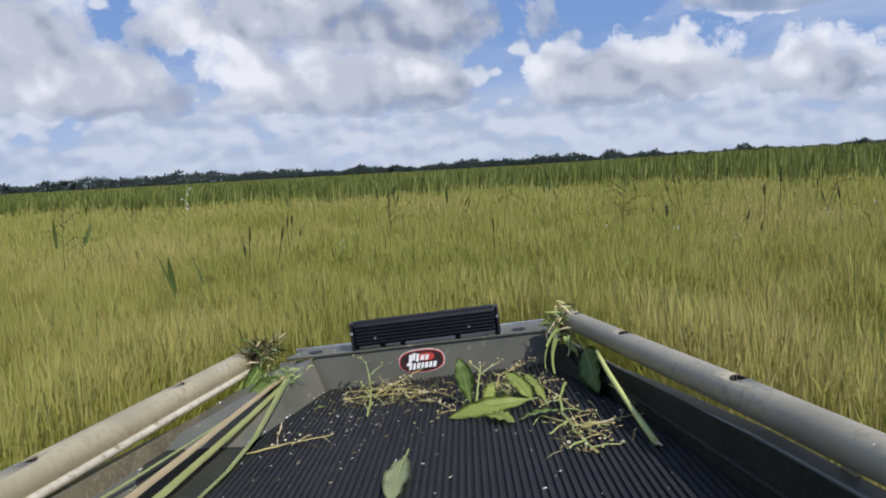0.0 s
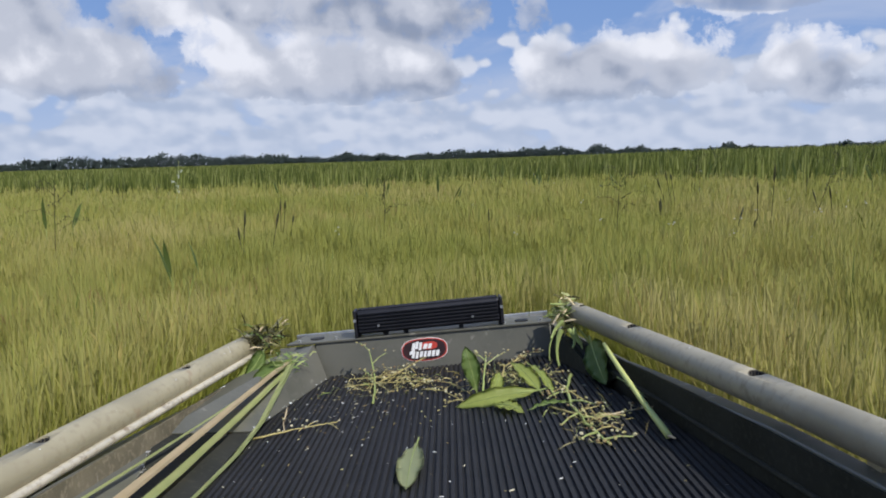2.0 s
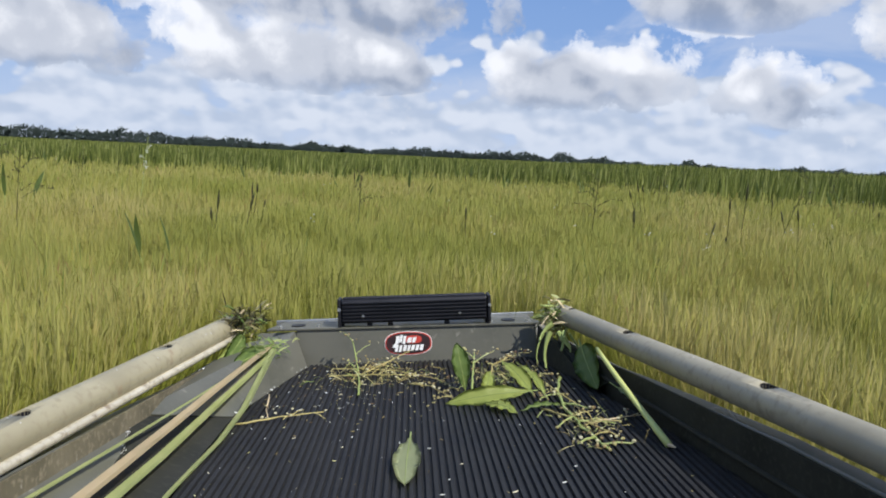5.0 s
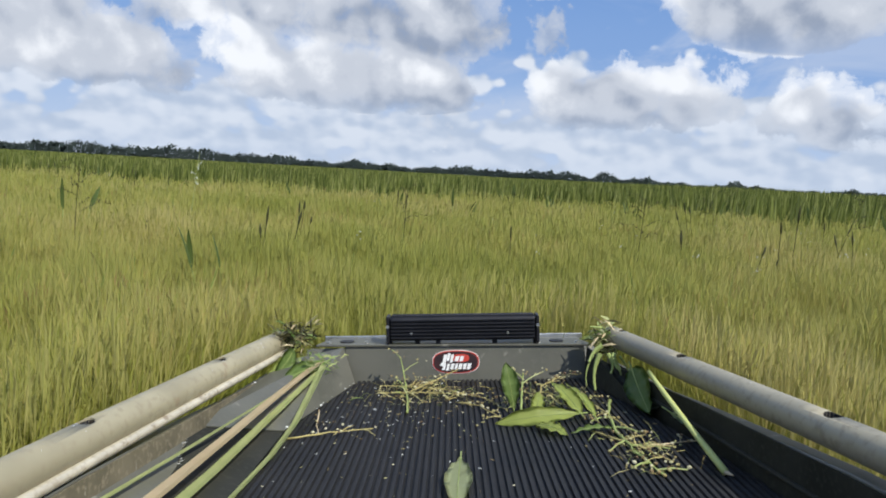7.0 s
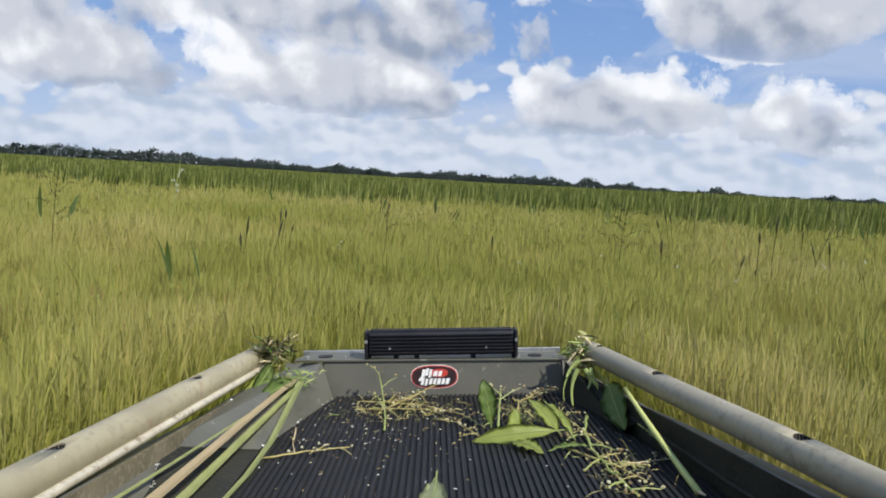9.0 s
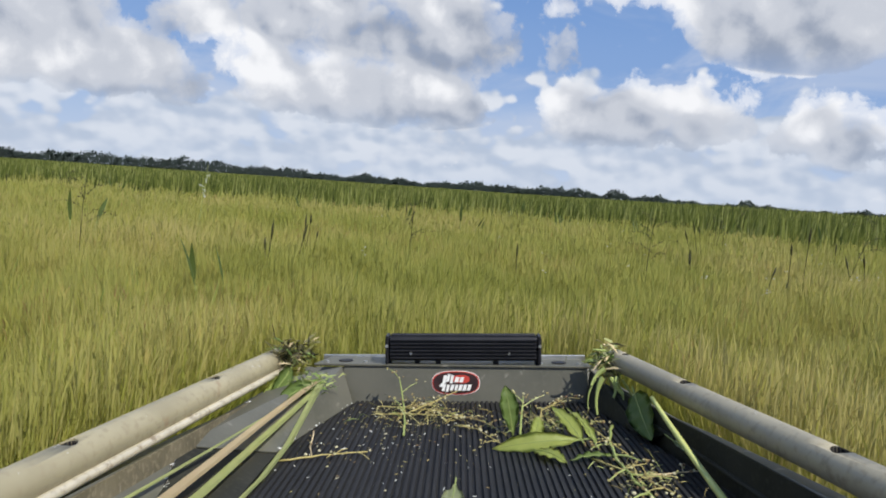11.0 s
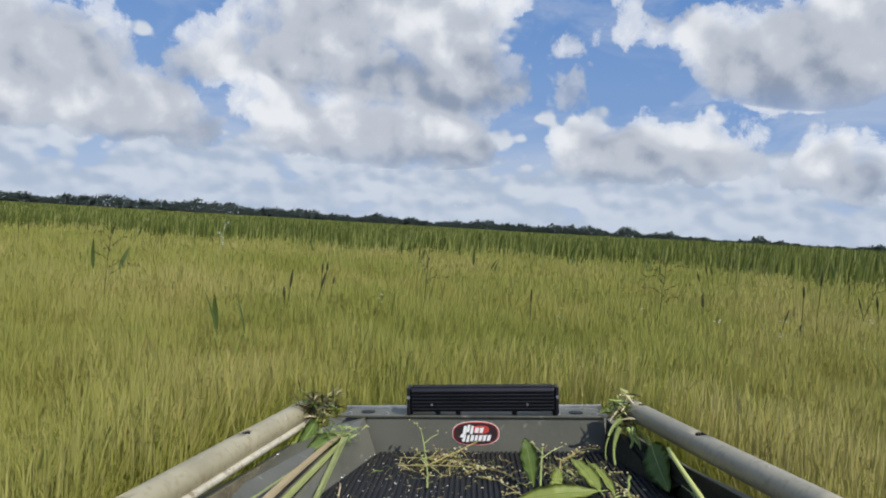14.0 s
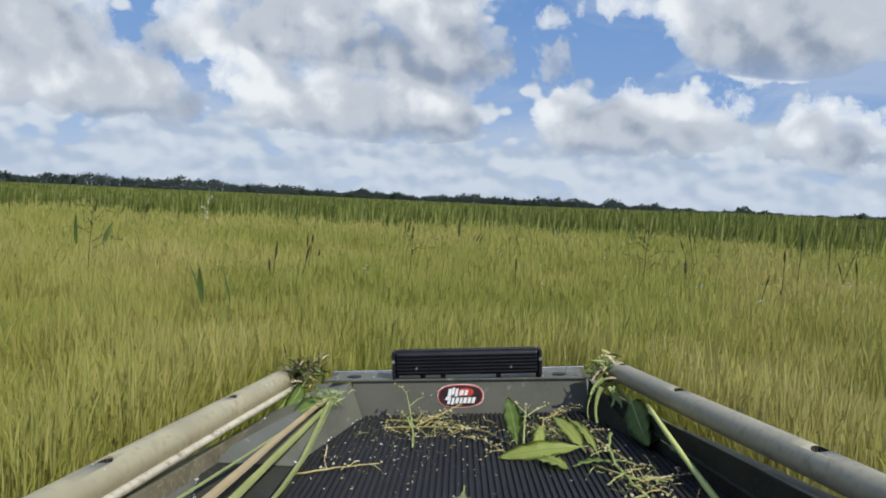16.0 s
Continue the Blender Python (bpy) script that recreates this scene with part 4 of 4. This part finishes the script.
def twig(path, r, buds, label, mat=None, seed=1, branches=(), name="twig"):
    """A stem with side branches and small buds."""
    e = tagged(empty(name, BOAT @ Matrix.Translation(path[0])), label, name.replace("_", " "), group="twigs on the deck")
    o = Vector(path[0])
    rng = random.Random(seed)
    r, buds = r * 0.86, int(buds * 1.25)
    pts = []
    for a, b in zip(path, path[1:]):
        for i in range(4):
            pts.append(Vector(a).lerp(Vector(b), i / 4) - o + Vector([rng.uniform(-1, 1) * r * 0.35 for _ in range(3)]))
    pts.append(Vector(path[-1]) - o)
    part("stem", tube_bm(pts, r, r * 0.6, 6, 0.15, seed), mat or M_TWIG, e, smooth=True)
    sites = pts[len(pts) // 3:]
    for f, d in branches:
        s = pts[min(len(pts) - 1, int(f * len(pts)))]
        q = [s, s + Vector(d) * 0.5 + Vector((0, 0, 0.004)), s + Vector(d)]
        part("branch", tube_bm(q, r * 0.6, r * 0.35, 5), mat or M_TWIG, e)
        sites += [q[1], q[2], q[2]]
    if buds:
        bm = bmesh.new()
        for k in range(buds):
            c = rng.choice(sites) + Vector((rng.gauss(0, 0.011), rng.gauss(0, 0.011), abs(rng.gauss(0, 0.006))))
            bmesh.ops.create_icosphere(bm, subdivisions=1, radius=rng.uniform(0.0022, 0.0054), matrix=Matrix.Translation(c) @ Matrix.Diagonal((1, rng.uniform(0.7, 1.6), 0.8, 1)))
        tagged(part("seed_head", bm, M_BUD, e, "small dry buds and seeds"), kind="stuff")
    return e


# heap of thin stems near the bow plate
twig([(-0.255, 2.43, 0.016), (-0.12, 2.40, 0.022), (0.045, 2.39, 0.016)], 0.0035, 26, "thin yellowish stem with small buds", seed=3, branches=[(0.4, (0.05, -0.12, 0)), (0.55, (0.08, 0.10, 0.03)), (0.7, (0.06, -0.06, 0))])
twig([(-0.145, 2.18, 0.014), (-0.15, 2.30, 0.02), (-0.165, 2.46, 0.03), (-0.19, 2.58, 0.10)], 0.0038, 24, "yellow-green stem with buds propped against the bow", seed=5, mat=M_STALK, branches=[(0.6, (-0.04, 0.05, 0.03)), (0.8, (0.05, 0.02, 0.03)), (0.95, (-0.03, 0.0, 0.03))])
twig([(-0.15, 2.42, 0.02), (-0.07, 2.52, 0.035), (0.01, 2.60, 0.055)], 0.003, 10, "thin straw-coloured stem leaning to the bow plate", seed=6)
twig([(-0.20, 2.52, 0.015), (-0.05, 2.46, 0.02), (0.09, 2.34, 0.016), (0.15, 2.20, 0.014)], 0.003, 36, "tangled thin stem with brown buds", seed=7, branches=[(0.3, (0.03, -0.09, 0)), (0.5, (-0.05, -0.08, 0)), (0.8, (0.07, -0.03, 0.01))])
twig([(-0.26, 2.54, 0.014), (-0.15, 2.50, 0.02), (-0.06, 2.56, 0.015)], 0.0028, 30, "short tangled stem with dry buds", seed=8, branches=[(0.5, (0.02, 0.07, 0.01)), (0.7, (-0.03, -0.07, 0.01))])
twig([(0.0, 2.30, 0.014), (0.07, 2.24, 0.018), (0.14, 2.08, 0.014)], 0.0026, 28, "thin stem with green-brown seed heads", seed=9, branches=[(0.5, (0.05, 0.05, 0.01)), (0.8, (-0.04, -0.02, 0))])
# seed heads round the leaves
twig([(0.19, 2.16, 0.02), (0.20, 2.26, 0.05), (0.215, 2.36, 0.085)], 0.0045, 26, "stiff stem with seed heads on the leaf heap", seed=10, mat=M_STALK, branches=[(0.7, (0.07, 0.03, 0.03)), (0.85, (-0.03, 0.02, 0.02))])
twig([(0.245, 2.20, 0.03), (0.27, 2.34, 0.05), (0.35, 2.45, 0.06)], 0.0035, 34, "stem with purplish brown buds", seed=11, branches=[(0.5, (0.07, 0.0, 0.02)), (0.7, (0.03, 0.07, 0.0)), (0.9, (0.05, -0.03, 0.01))])
twig([(0.33, 2.35, 0.04), (0.40, 2.22, 0.03), (0.46, 2.00, 0.016)], 0.003, 30, "drooping stem with reddish buds", seed=12, branches=[(0.4, (0.07, 0.02, 0)), (0.7, (-0.05, -0.04, 0))])
# lone twig
twig([(-0.447, 1.938, 0.013), (-0.34, 1.978, 0.017), (-0.228, 2.02, 0.014)], 0.0036, 4, "straight pale yellow twig on the mat", seed=13, mat=M_TWIG, branches=[(0.62, (0.03, 0.035, 0.006)), (0.62, (-0.015, -0.03, 0)), (0.8, (0.04, -0.06, 0))])
twig([(-0.40, 2.16, 0.03), (-0.39, 2.06, 0.014), (-0.37, 1.98, 0.013)], 0.0026, 4, "thin bent dry twig on the mat", seed=14, mat=M_STRAW)
# sprig on the starboard side of the mat
twig([(0.47, 2.27, 0.02), (0.435, 2.13, 0.018), (0.42, 1.96, 0.016), (0.43, 1.80, 0.014), (0.455, 1.63, 0.013)], 0.0058, 48, "yellow-green sprig with seeds on the mat", seed=15, mat=M_STALK, branches=[(0.3, (-0.06, -0.04, 0)), (0.45, (0.06, -0.06, 0)), (0.6, (-0.06, -0.09, 0)), (0.7, (0.09, -0.03, 0)), (0.85, (-0.05, -0.04, 0)), (0.9, (0.07, 0.0, 0))])
twig([(0.36, 1.97, 0.014), (0.44, 1.85, 0.016), (0.50, 1.72, 0.014)], 0.0040, 30, "tangled thin seed sprig on the mat", seed=16, branches=[(0.4, (0.07, 0.05, 0)), (0.6, (0.08, 0.01, 0)), (0.8, (-0.05, -0.03, 0))])
twig([(0.46, 1.84, 0.014), (0.56, 1.86, 0.016), (0.63, 1.88, 0.014)], 0.0024, 8, "thin pale twig lying across the ribs", seed=17, mat=M_STRAW, branches=[(0.5, (0.01, 0.05, 0))])
# thick cut stalk leaning on the side wall
stalk = tagged(empty("stalk", BOAT @ Matrix.Translation((0.592, 1.70, 0.014))), "thick pale green cut stalk leaning on the side wall", "stalk")
part("stem", tube_bm(curve_pts((0.0, -0.055, 0.0), (-0.025, 0.48, 0.112), 8, 0.012, -0.012), 0.0082, 0.0062, 10, 0.05, 2), M_CUT, stalk, smooth=True)
part("torn_end", tube_bm([(0, -0.052, 0), (0.008, -0.078, 0.001)], 0.0055, 0.002, 6), M_STRAW, stalk, "frayed pale end")


def strap(points, w0, w1, mat, label, roll=0.0):
    """A long folded strap leaf lying on the boat."""
    o = Vector(points[0])
    e = tagged(empty("reed_blade", BOAT @ Matrix.Translation(o)), label, "reed blade", group="reed blades on the side plate")
    bm = bmesh.new()
    rows, n = [], len(points) - 1
    for i in range(n * 4 + 1):
        f = i / (n * 4)
        k = min(n - 1, int(f * n))
        q = f * n - k
        p = Vector(points[k]).lerp(Vector(points[k + 1]), q) - o
        d = (Vector(points[k + 1]) - Vector(points[k])).normalized()
        s = d.cross(Vector((math.sin(roll), 0, math.cos(roll)))).normalized()
        w = w0 + (w1 - w0) * f
        rows.append([bm.verts.new(p + s * w * 0.5), bm.verts.new(p + Vector((0, 0, -w * 0.12))), bm.verts.new(p - s * w * 0.5)])
    for a, b in zip(rows, rows[1:]):
        bm.faces.new((a[0], a[1], b[1], b[0]))
        bm.faces.new((a[1], a[2], b[2], b[1]))
    bmesh.ops.solidify(bm, geom=bm.faces[:], thickness=0.0015)
    part("blade", bm, mat, e)
    return e


strap([(-0.445, 2.46, 0.118), (-0.475, 2.30, 0.105), (-0.515, 2.04, 0.088), (-0.54, 1.75, 0.080), (-0.565, 1.42, 0.076), (-0.60, 1.0, 0.072)], 0.022, 0.038, M_STRAW, "long straw-coloured reed blade")
strap([(-0.44, 2.38, 0.100), (-0.475, 2.18, 0.074), (-0.505, 1.96, 0.056), (-0.525, 1.60, 0.050), (-0.55, 1.15, 0.055)], 0.016, 0.024, M_BLADE, "long green reed blade beside the straw one", 0.3)
strap([(-0.425, 2.39, 0.120), (-0.43, 2.24, 0.085), (-0.44, 2.02, 0.035), (-0.452, 1.80, 0.016), (-0.47, 1.52, 0.015), (-0.48, 1.15, 0.015)], 0.026, 0.015, M_BLADE, "green reed blade along the mat edge", -0.2)
strap([(-0.48, 2.26, 0.098), (-0.555, 1.98, 0.078), (-0.61, 1.66, 0.075), (-0.66, 1.30, 0.082)], 0.008, 0.016, M_BLADE, "narrow pale reed blade")
strap([(-0.52, 1.95, 0.030), (-0.535, 1.84, 0.030), (-0.55, 1.70, 0.034)], 0.003, 0.004, M_STRAW, "thin dry reed strip")


def litter(name, centre, spread, mats, label, seed, long=0.05, drop=0.0, wide=1.0):
    """A wet tangle of torn leaves and roots caught on the boat: separate scraps joined."""
    e = tagged(empty(name, BOAT @ Matrix.Translation(centre)), label, "plant litter")
    rng = random.Random(seed)
    for name2, mat, num in mats:
        bm = bmesh.new()
        for _ in range(num):
            p = Vector([rng.gauss(0, s) for s in spread])
            d = Vector((rng.uniform(-1, 1), rng.uniform(-1, 1), rng.uniform(-0.5, 0.5) - drop)).normalized() * rng.uniform(0.4, 1.2) * long
            s = d.cross(Vector((rng.uniform(-1, 1), rng.uniform(-1, 1), rng.uniform(-1, 1)))).normalized() * rng.uniform(0.0007, 0.0028) * wide
            mid = p + d * 0.5 + Vector((0, 0, rng.uniform(0, 0.01)))
            a = [bm.verts.new(q) for q in (p - s * 0.4, p + s * 0.4, mid + s, mid - s, p + d)]
            bm.faces.new((a[0], a[1], a[2], a[3]))
            bm.faces.new((a[3], a[2], a[4]))
        tagged(part(name2, bm, mat, e), kind="stuff")
    return e


litter("litter_clump", (-0.555, 2.55, 0.185), (0.030, 0.035, 0.022), [("dark_tangle", M_ROT, 190), ("green_tangle", M_LEAF, 40), ("pale_tangle", M_STRAW, 26)], "dark wet clump of torn grass on the port rail end", 41, 0.07, 0.0, 1.8)
litter("litter_clump", (-0.46, 2.44, 0.11), (0.035, 0.035, 0.014), [("green_tangle", M_LEAF, 50), ("pale_tangle", M_STALK, 60)], "loose green and pale grass scraps on the corner plate", 42, 0.06, 0.0, 1.6)
litter("litter_clump", (0.525, 2.58, 0.165), (0.022, 0.030, 0.026), [("dark_tangle", M_ROT, 90), ("green_tangle", M_LEAF, 26), ("pale_tangle", M_STALK, 80), ("straw_tangle", M_STRAW, 30)], "clump of torn grass caught on the starboard rail end", 43, 0.06, 0.3, 1.8)
litter("litter_clump", (-0.10, 2.42, 0.018), (0.09, 0.07, 0.006), [("dark_tangle", M_ROT, 70), ("pale_tangle", M_TWIG, 130), ("green_tangle", M_STALK, 50)], "flat heap of thin broken stems by the bow plate", 45, 0.055, 0.0, 0.6)
litter("litter_clump", (0.44, 1.80, 0.016), (0.034, 0.085, 0.005), [("dark_tangle", M_ROT, 24), ("pale_tangle", M_TWIG, 50), ("green_tangle", M_LEAF_GOLD, 26)], "small heap of seedy scraps on the mat", 46, 0.045, 0.0, 0.55)
litter("litter_clump", (0.30, 2.30, 0.022), (0.07, 0.07, 0.008), [("dark_tangle", M_ROT, 150), ("green_tangle", M_STALK, 90), ("pale_tangle", M_TWIG, 90)], "flat heap of torn leaves on the mat", 44, 0.045, 0.0, 0.7)
# pale roots hanging from the starboard rail end
for k, (x, y, z, ex, ez, r) in enumerate(((0.480, 2.46, 0.13, -0.022, -0.115, 0.006), (0.505, 2.46, 0.130, 0.004, -0.06, 0.006), (0.525, 2.455, 0.130, 0.012, -0.05, 0.005), (0.540, 2.44, 0.125, 0.045, -0.10, 0.004), (0.462, 2.48, 0.12, -0.03, -0.09, 0.003), (0.51, 2.56, 0.20, -0.05, 0.01, 0.004), (0.495, 2.50, 0.15, -0.05, -0.05, 0.006), (0.52, 2.43, 0.12, 0.03, -0.11, 0.005))):
    e = tagged(empty("root", on_boat(x, y, z)), "pale root strand hanging from the rail end", "root", group="roots at the rail end")
    part("strand", tube_bm(curve_pts((0, 0, 0), (ex, -0.03, ez), 5, 0.0, 0.012 * (-1) ** k), r * 1.3, r * 0.6, 6, 0.3, k), M_STALK, e)


def crumbs():
    """Seeds and small chips scattered over the mat and plates."""
    rng = random.Random(77)
    for name, mat, n, label, big in (("seed_crumbs", M_BUD, 330, "scattered small seeds and plant crumbs", 0.0036), ("pale_flecks", M_PETAL, 120, "scattered pale flecks of torn plant", 0.0034)):
        bm = bmesh.new()
        made = 0
        while made < n:
            if rng.random() < 0.55:
                x, y = rng.gauss(-0.18, 0.16), rng.gauss(2.25, 0.22)
            else:
                x, y = rng.uniform(-0.45, 0.62), rng.uniform(1.0, 2.6)
            s = mat_span(x)
            if not s or not s[0] < y < s[1] - 0.02:
                continue
            r = rng.uniform(0.35, 1.0) ** 2 * big
            bmesh.ops.create_icosphere(bm, subdivisions=1, radius=r, matrix=Matrix.Translation((x, y, 0.0085 + r * 0.4)) @ pose(0, 0, 0, 0, 0, rng.uniform(0, 180)) @ Matrix.Diagonal((rng.uniform(0.4, 1.0), rng.uniform(0.8, 3.2), 0.5, 1)))
            made += 1
        tagged(link_mesh(name, bm, mat, BOAT), label, "plant litter", kind="stuff")


crumbs()

# ---- plants standing in the marsh ----


def arrow_plant(seed, leaves, height):
    """A marsh plant with tall stalks that each carry one lance-shaped leaf."""
    rng = random.Random(seed)
    e = tagged(empty("arrow_leaf_plant", pose(0, 0, 0)), "tall marsh plant with dark lance-shaped leaves among the grass", "plant", group="marsh plants")
    for k in range(leaves):
        a = rng.uniform(0, 6.28)
        b = Vector((math.cos(a) * 0.03, math.sin(a) * 0.03, -0.02))
        t = Vector((math.cos(a) * 0.13 + rng.uniform(-0.05, 0.1), math.sin(a) * 0.13, height * rng.uniform(0.55, 0.75)))
        part("stalk", tube_bm(curve_pts(b, t, 4, 0, 0.02), 0.006, 0.004, 5), M_STALK, e)
        L, W = height * rng.uniform(0.20, 0.28), rng.uniform(0.032, 0.052)
        d = Vector((math.cos(a) * 0.22, math.sin(a) * 0.22, 1)).normalized()
        s = d.cross(Vector((rng.uniform(-1, 1), rng.uniform(-1, 1), 0.1))).normalized()
        n = d.cross(s)
        bm = bmesh.new()
        rows = []
        for i in range(7):
            f = i / 6
            w = W * 0.5 * max(0.03, math.sin(math.pi * (0.04 + 0.96 * f) ** 0.75) ** 0.8)
            c = t + d * L * f + n * 0.05 * f * f
            rows.append([bm.verts.new(c - s * w + n * w * 0.3), bm.verts.new(c), bm.verts.new(c + s * w + n * w * 0.3)])
        for p, q in zip(rows, rows[1:]):
            bm.faces.new((p[0], p[1], q[1], q[0]))
            bm.faces.new((p[1], p[2], q[2], q[1]))
        part("leaf", bm, M_FLAG, e, smooth=True)
    return e


def spike_plant(seed, heads, height):
    """Thin stems with dark spindle-shaped seed spikes."""
    rng = random.Random(seed)
    e = tagged(empty("seed_spike", pose(0, 0, 0)), "thin marsh stem with a dark narrow seed spike", "plant", group="seed spikes in the grass")
    for k in range(heads):
        b = Vector((rng.uniform(-0.06, 0.06), rng.uniform(-0.06, 0.06), -0.02))
        t = b + Vector((rng.uniform(-0.12, 0.16), rng.uniform(-0.1, 0.1), height * rng.uniform(0.75, 0.9)))
        part("stem", tube_bm(curve_pts(b, t, 3, 0, 0.015), 0.0035, 0.0025, 5), M_SPIKE, e)
        d = (t - b).normalized()
        L = rng.uniform(0.07, 0.14)
        prof = (0.002, 0.006, 0.008, 0.0075, 0.005, 0.002)
        bm = bmesh.new()
        rings = []
        u, v = d.orthogonal().normalized(), d.cross(d.orthogonal().normalized())
        for i, r in enumerate(prof):
            c = t + d * L * i / 5
            rings.append([bm.verts.new(c + (u * math.cos(q * math.pi / 3) + v * math.sin(q * math.pi / 3)) * r * rng.uniform(0.8, 1.25)) for q in range(6)])
        for p, q in zip(rings, rings[1:]):
            for m in range(6):
                bm.faces.new((p[m], p[(m + 1) % 6], q[(m + 1) % 6], q[m]))
        part("spike", bm, M_SPIKE, e, "dark seed spike")
    return e


def panicle(seed, height, mat, head, label, category, group, flowers=0):
    """A tall stem with fine drooping branches, bearing seeds or flowers."""
    rng = random.Random(seed)
    e = tagged(empty(category.replace(" ", "_"), pose(0, 0, 0)), label, category, group=group)
    top = Vector((rng.uniform(-0.12, 0.15), rng.uniform(-0.1, 0.1), height))
    path = curve_pts((0, 0, -0.02), top, 6, 0, 0.03)
    part("stem", tube_bm(path, 0.004, 0.0018, 5), mat, e)
    seeds = bmesh.new()
    for k in range(7 if not flowers else 5):
        f = 0.72 + 0.28 * k / 7
        s = Vector((0, 0, -0.02)).lerp(top, f)
        a = rng.uniform(0, 6.28)
        r = 0.16 * (1.15 - f) + 0.04 if not flowers else 0.025
        q = [s, s + Vector((math.cos(a) * r, math.sin(a) * r, 0.06)), s + Vector((math.cos(a) * r * 2, math.sin(a) * r * 2, 0.05))]
        part("branch", tube_bm(q, 0.0016, 0.0008, 4), mat, e)
        for j in range(10 if not flowers else flowers):
            w = rng.random()
            c = q[0].lerp(q[2], w) + Vector((rng.gauss(0, 0.006), rng.gauss(0, 0.006), 0.03 * math.sin(w * 3) + rng.gauss(0, 0.006)))
            bmesh.ops.create_icosphere(seeds, subdivisions=1, radius=rng.uniform(0.0025, 0.005) * (1.7 if flowers else 1.0), matrix=Matrix.Translation(c) @ Matrix.Diagonal((0.8, 0.8, 1.8 if not flowers else 0.7, 1)))
    tagged(part("flower_head" if flowers else "seed_head", seeds, head, e), kind="stuff")
    return e


def scatter(makers, count, seed, region, size=(0.85, 1.15)):
    """Copies of a few kinds of plant over a stretch of the marsh, clear of the boat."""
    rng = random.Random(seed)
    protos, used = list(makers), set()
    made = 0
    while made < count:
        y = region[2] + (region[3] - region[2]) * rng.random() ** 1.1
        x = rng.uniform(-1, 1) * (region[0] + region[1] * y)
        if abs(x) < 1.1 and y < 3.6:
            continue
        k = rng.randrange(len(protos))
        m = pose(x, y, 0.0, rng.uniform(-5, 5), rng.uniform(-4, 9), rng.uniform(0, 360))
        if k not in used:
            used.add(k)
            protos[k].matrix_basis = m
        else:
            c = copy_thing(protos[k], m)
            s = rng.uniform(*size)
            c.scale = (s, s, s)
        made += 1
    for k, p in enumerate(protos):
        if k not in used:
            p.matrix_basis = pose(3 + k, 9, 0)


scatter([arrow_plant(100 + k, 2 + k % 3, 0.98 + 0.04 * k) for k in range(5)], 20, 51, (2.5, 0.60, 8.5, 18.0))
scatter([spike_plant(200 + k, 1 + k % 3, 0.90 + 0.03 * k) for k in range(6)], 26, 52, (2.5, 0.60, 5.5, 18.5))
scatter([panicle(300 + k, 1.12 + 0.06 * k, M_SPIKE, M_SPIKE, "tall thin grass stalk with an open dark seed head", "grass stalk", "tall grass stalks") for k in range(5)], 8, 53, (1.2, 0.60, 3.2, 12.0))


# plants that stand close before the bow
def stand(proto, x, y, rx=0.0, ry=0.0, rz=0.0):
    proto.matrix_basis = pose(x, y, 0.0, rx, ry, rz)


TALL, FLOWER = "tall thin grass stalk with an open dark seed head", "tall marsh stem with small white flowers"
stand(arrow_plant(131, 3, 1.06), -1.30, 4.1, 0, 2, 20)
stand(arrow_plant(132, 2, 1.02), -3.2, 6.2, 0, 8, 100)
stand(panicle(431, 1.30, M_STALK, M_PETAL, FLOWER, "white flower", "white marsh flowers", 9), -2.7, 7.4)
stand(panicle(331, 1.30, M_SPIKE, M_SPIKE, TALL, "grass stalk", "tall grass stalks"), 3.2, 6.6, 0, 14, 0)
stand(spike_plant(231, 3, 0.94), -1.25, 4.9, 0, 4, 0)
stand(spike_plant(234, 2, 0.94), 2.2, 5.6, 0, 12, 10)
stand(spike_plant(236, 2, 0.96), 3.6, 6.4, 0, 10, 150)


def blossoms():
    """Small pale blossoms and torn white bits scattered over the grass tops."""
    rng = random.Random(17)
    bm = bmesh.new()
    for _ in range(60):
        y = rng.uniform(4.2, 17)
        x = rng.uniform(-0.15, 0.75) * y if rng.random() < 0.75 else rng.uniform(-0.7, 0.7) * y
        c = Vector((x, y, rng.uniform(0.62, 0.86)))
        for _ in range(rng.randint(1, 3)):
            o = c + Vector((rng.gauss(0, 0.02), rng.gauss(0, 0.02), rng.gauss(0, 0.015)))
            bmesh.ops.create_icosphere(bm, subdivisions=1, radius=rng.uniform(0.004, 0.007), matrix=Matrix.Translation(o) @ Matrix.Diagonal((1.2, 1.0, 0.6, 1)))
    tagged(link_mesh("white_blossoms", bm, M_PETAL), "tiny white blossoms scattered among the marsh grass", "blossoms", kind="stuff")


blossoms()
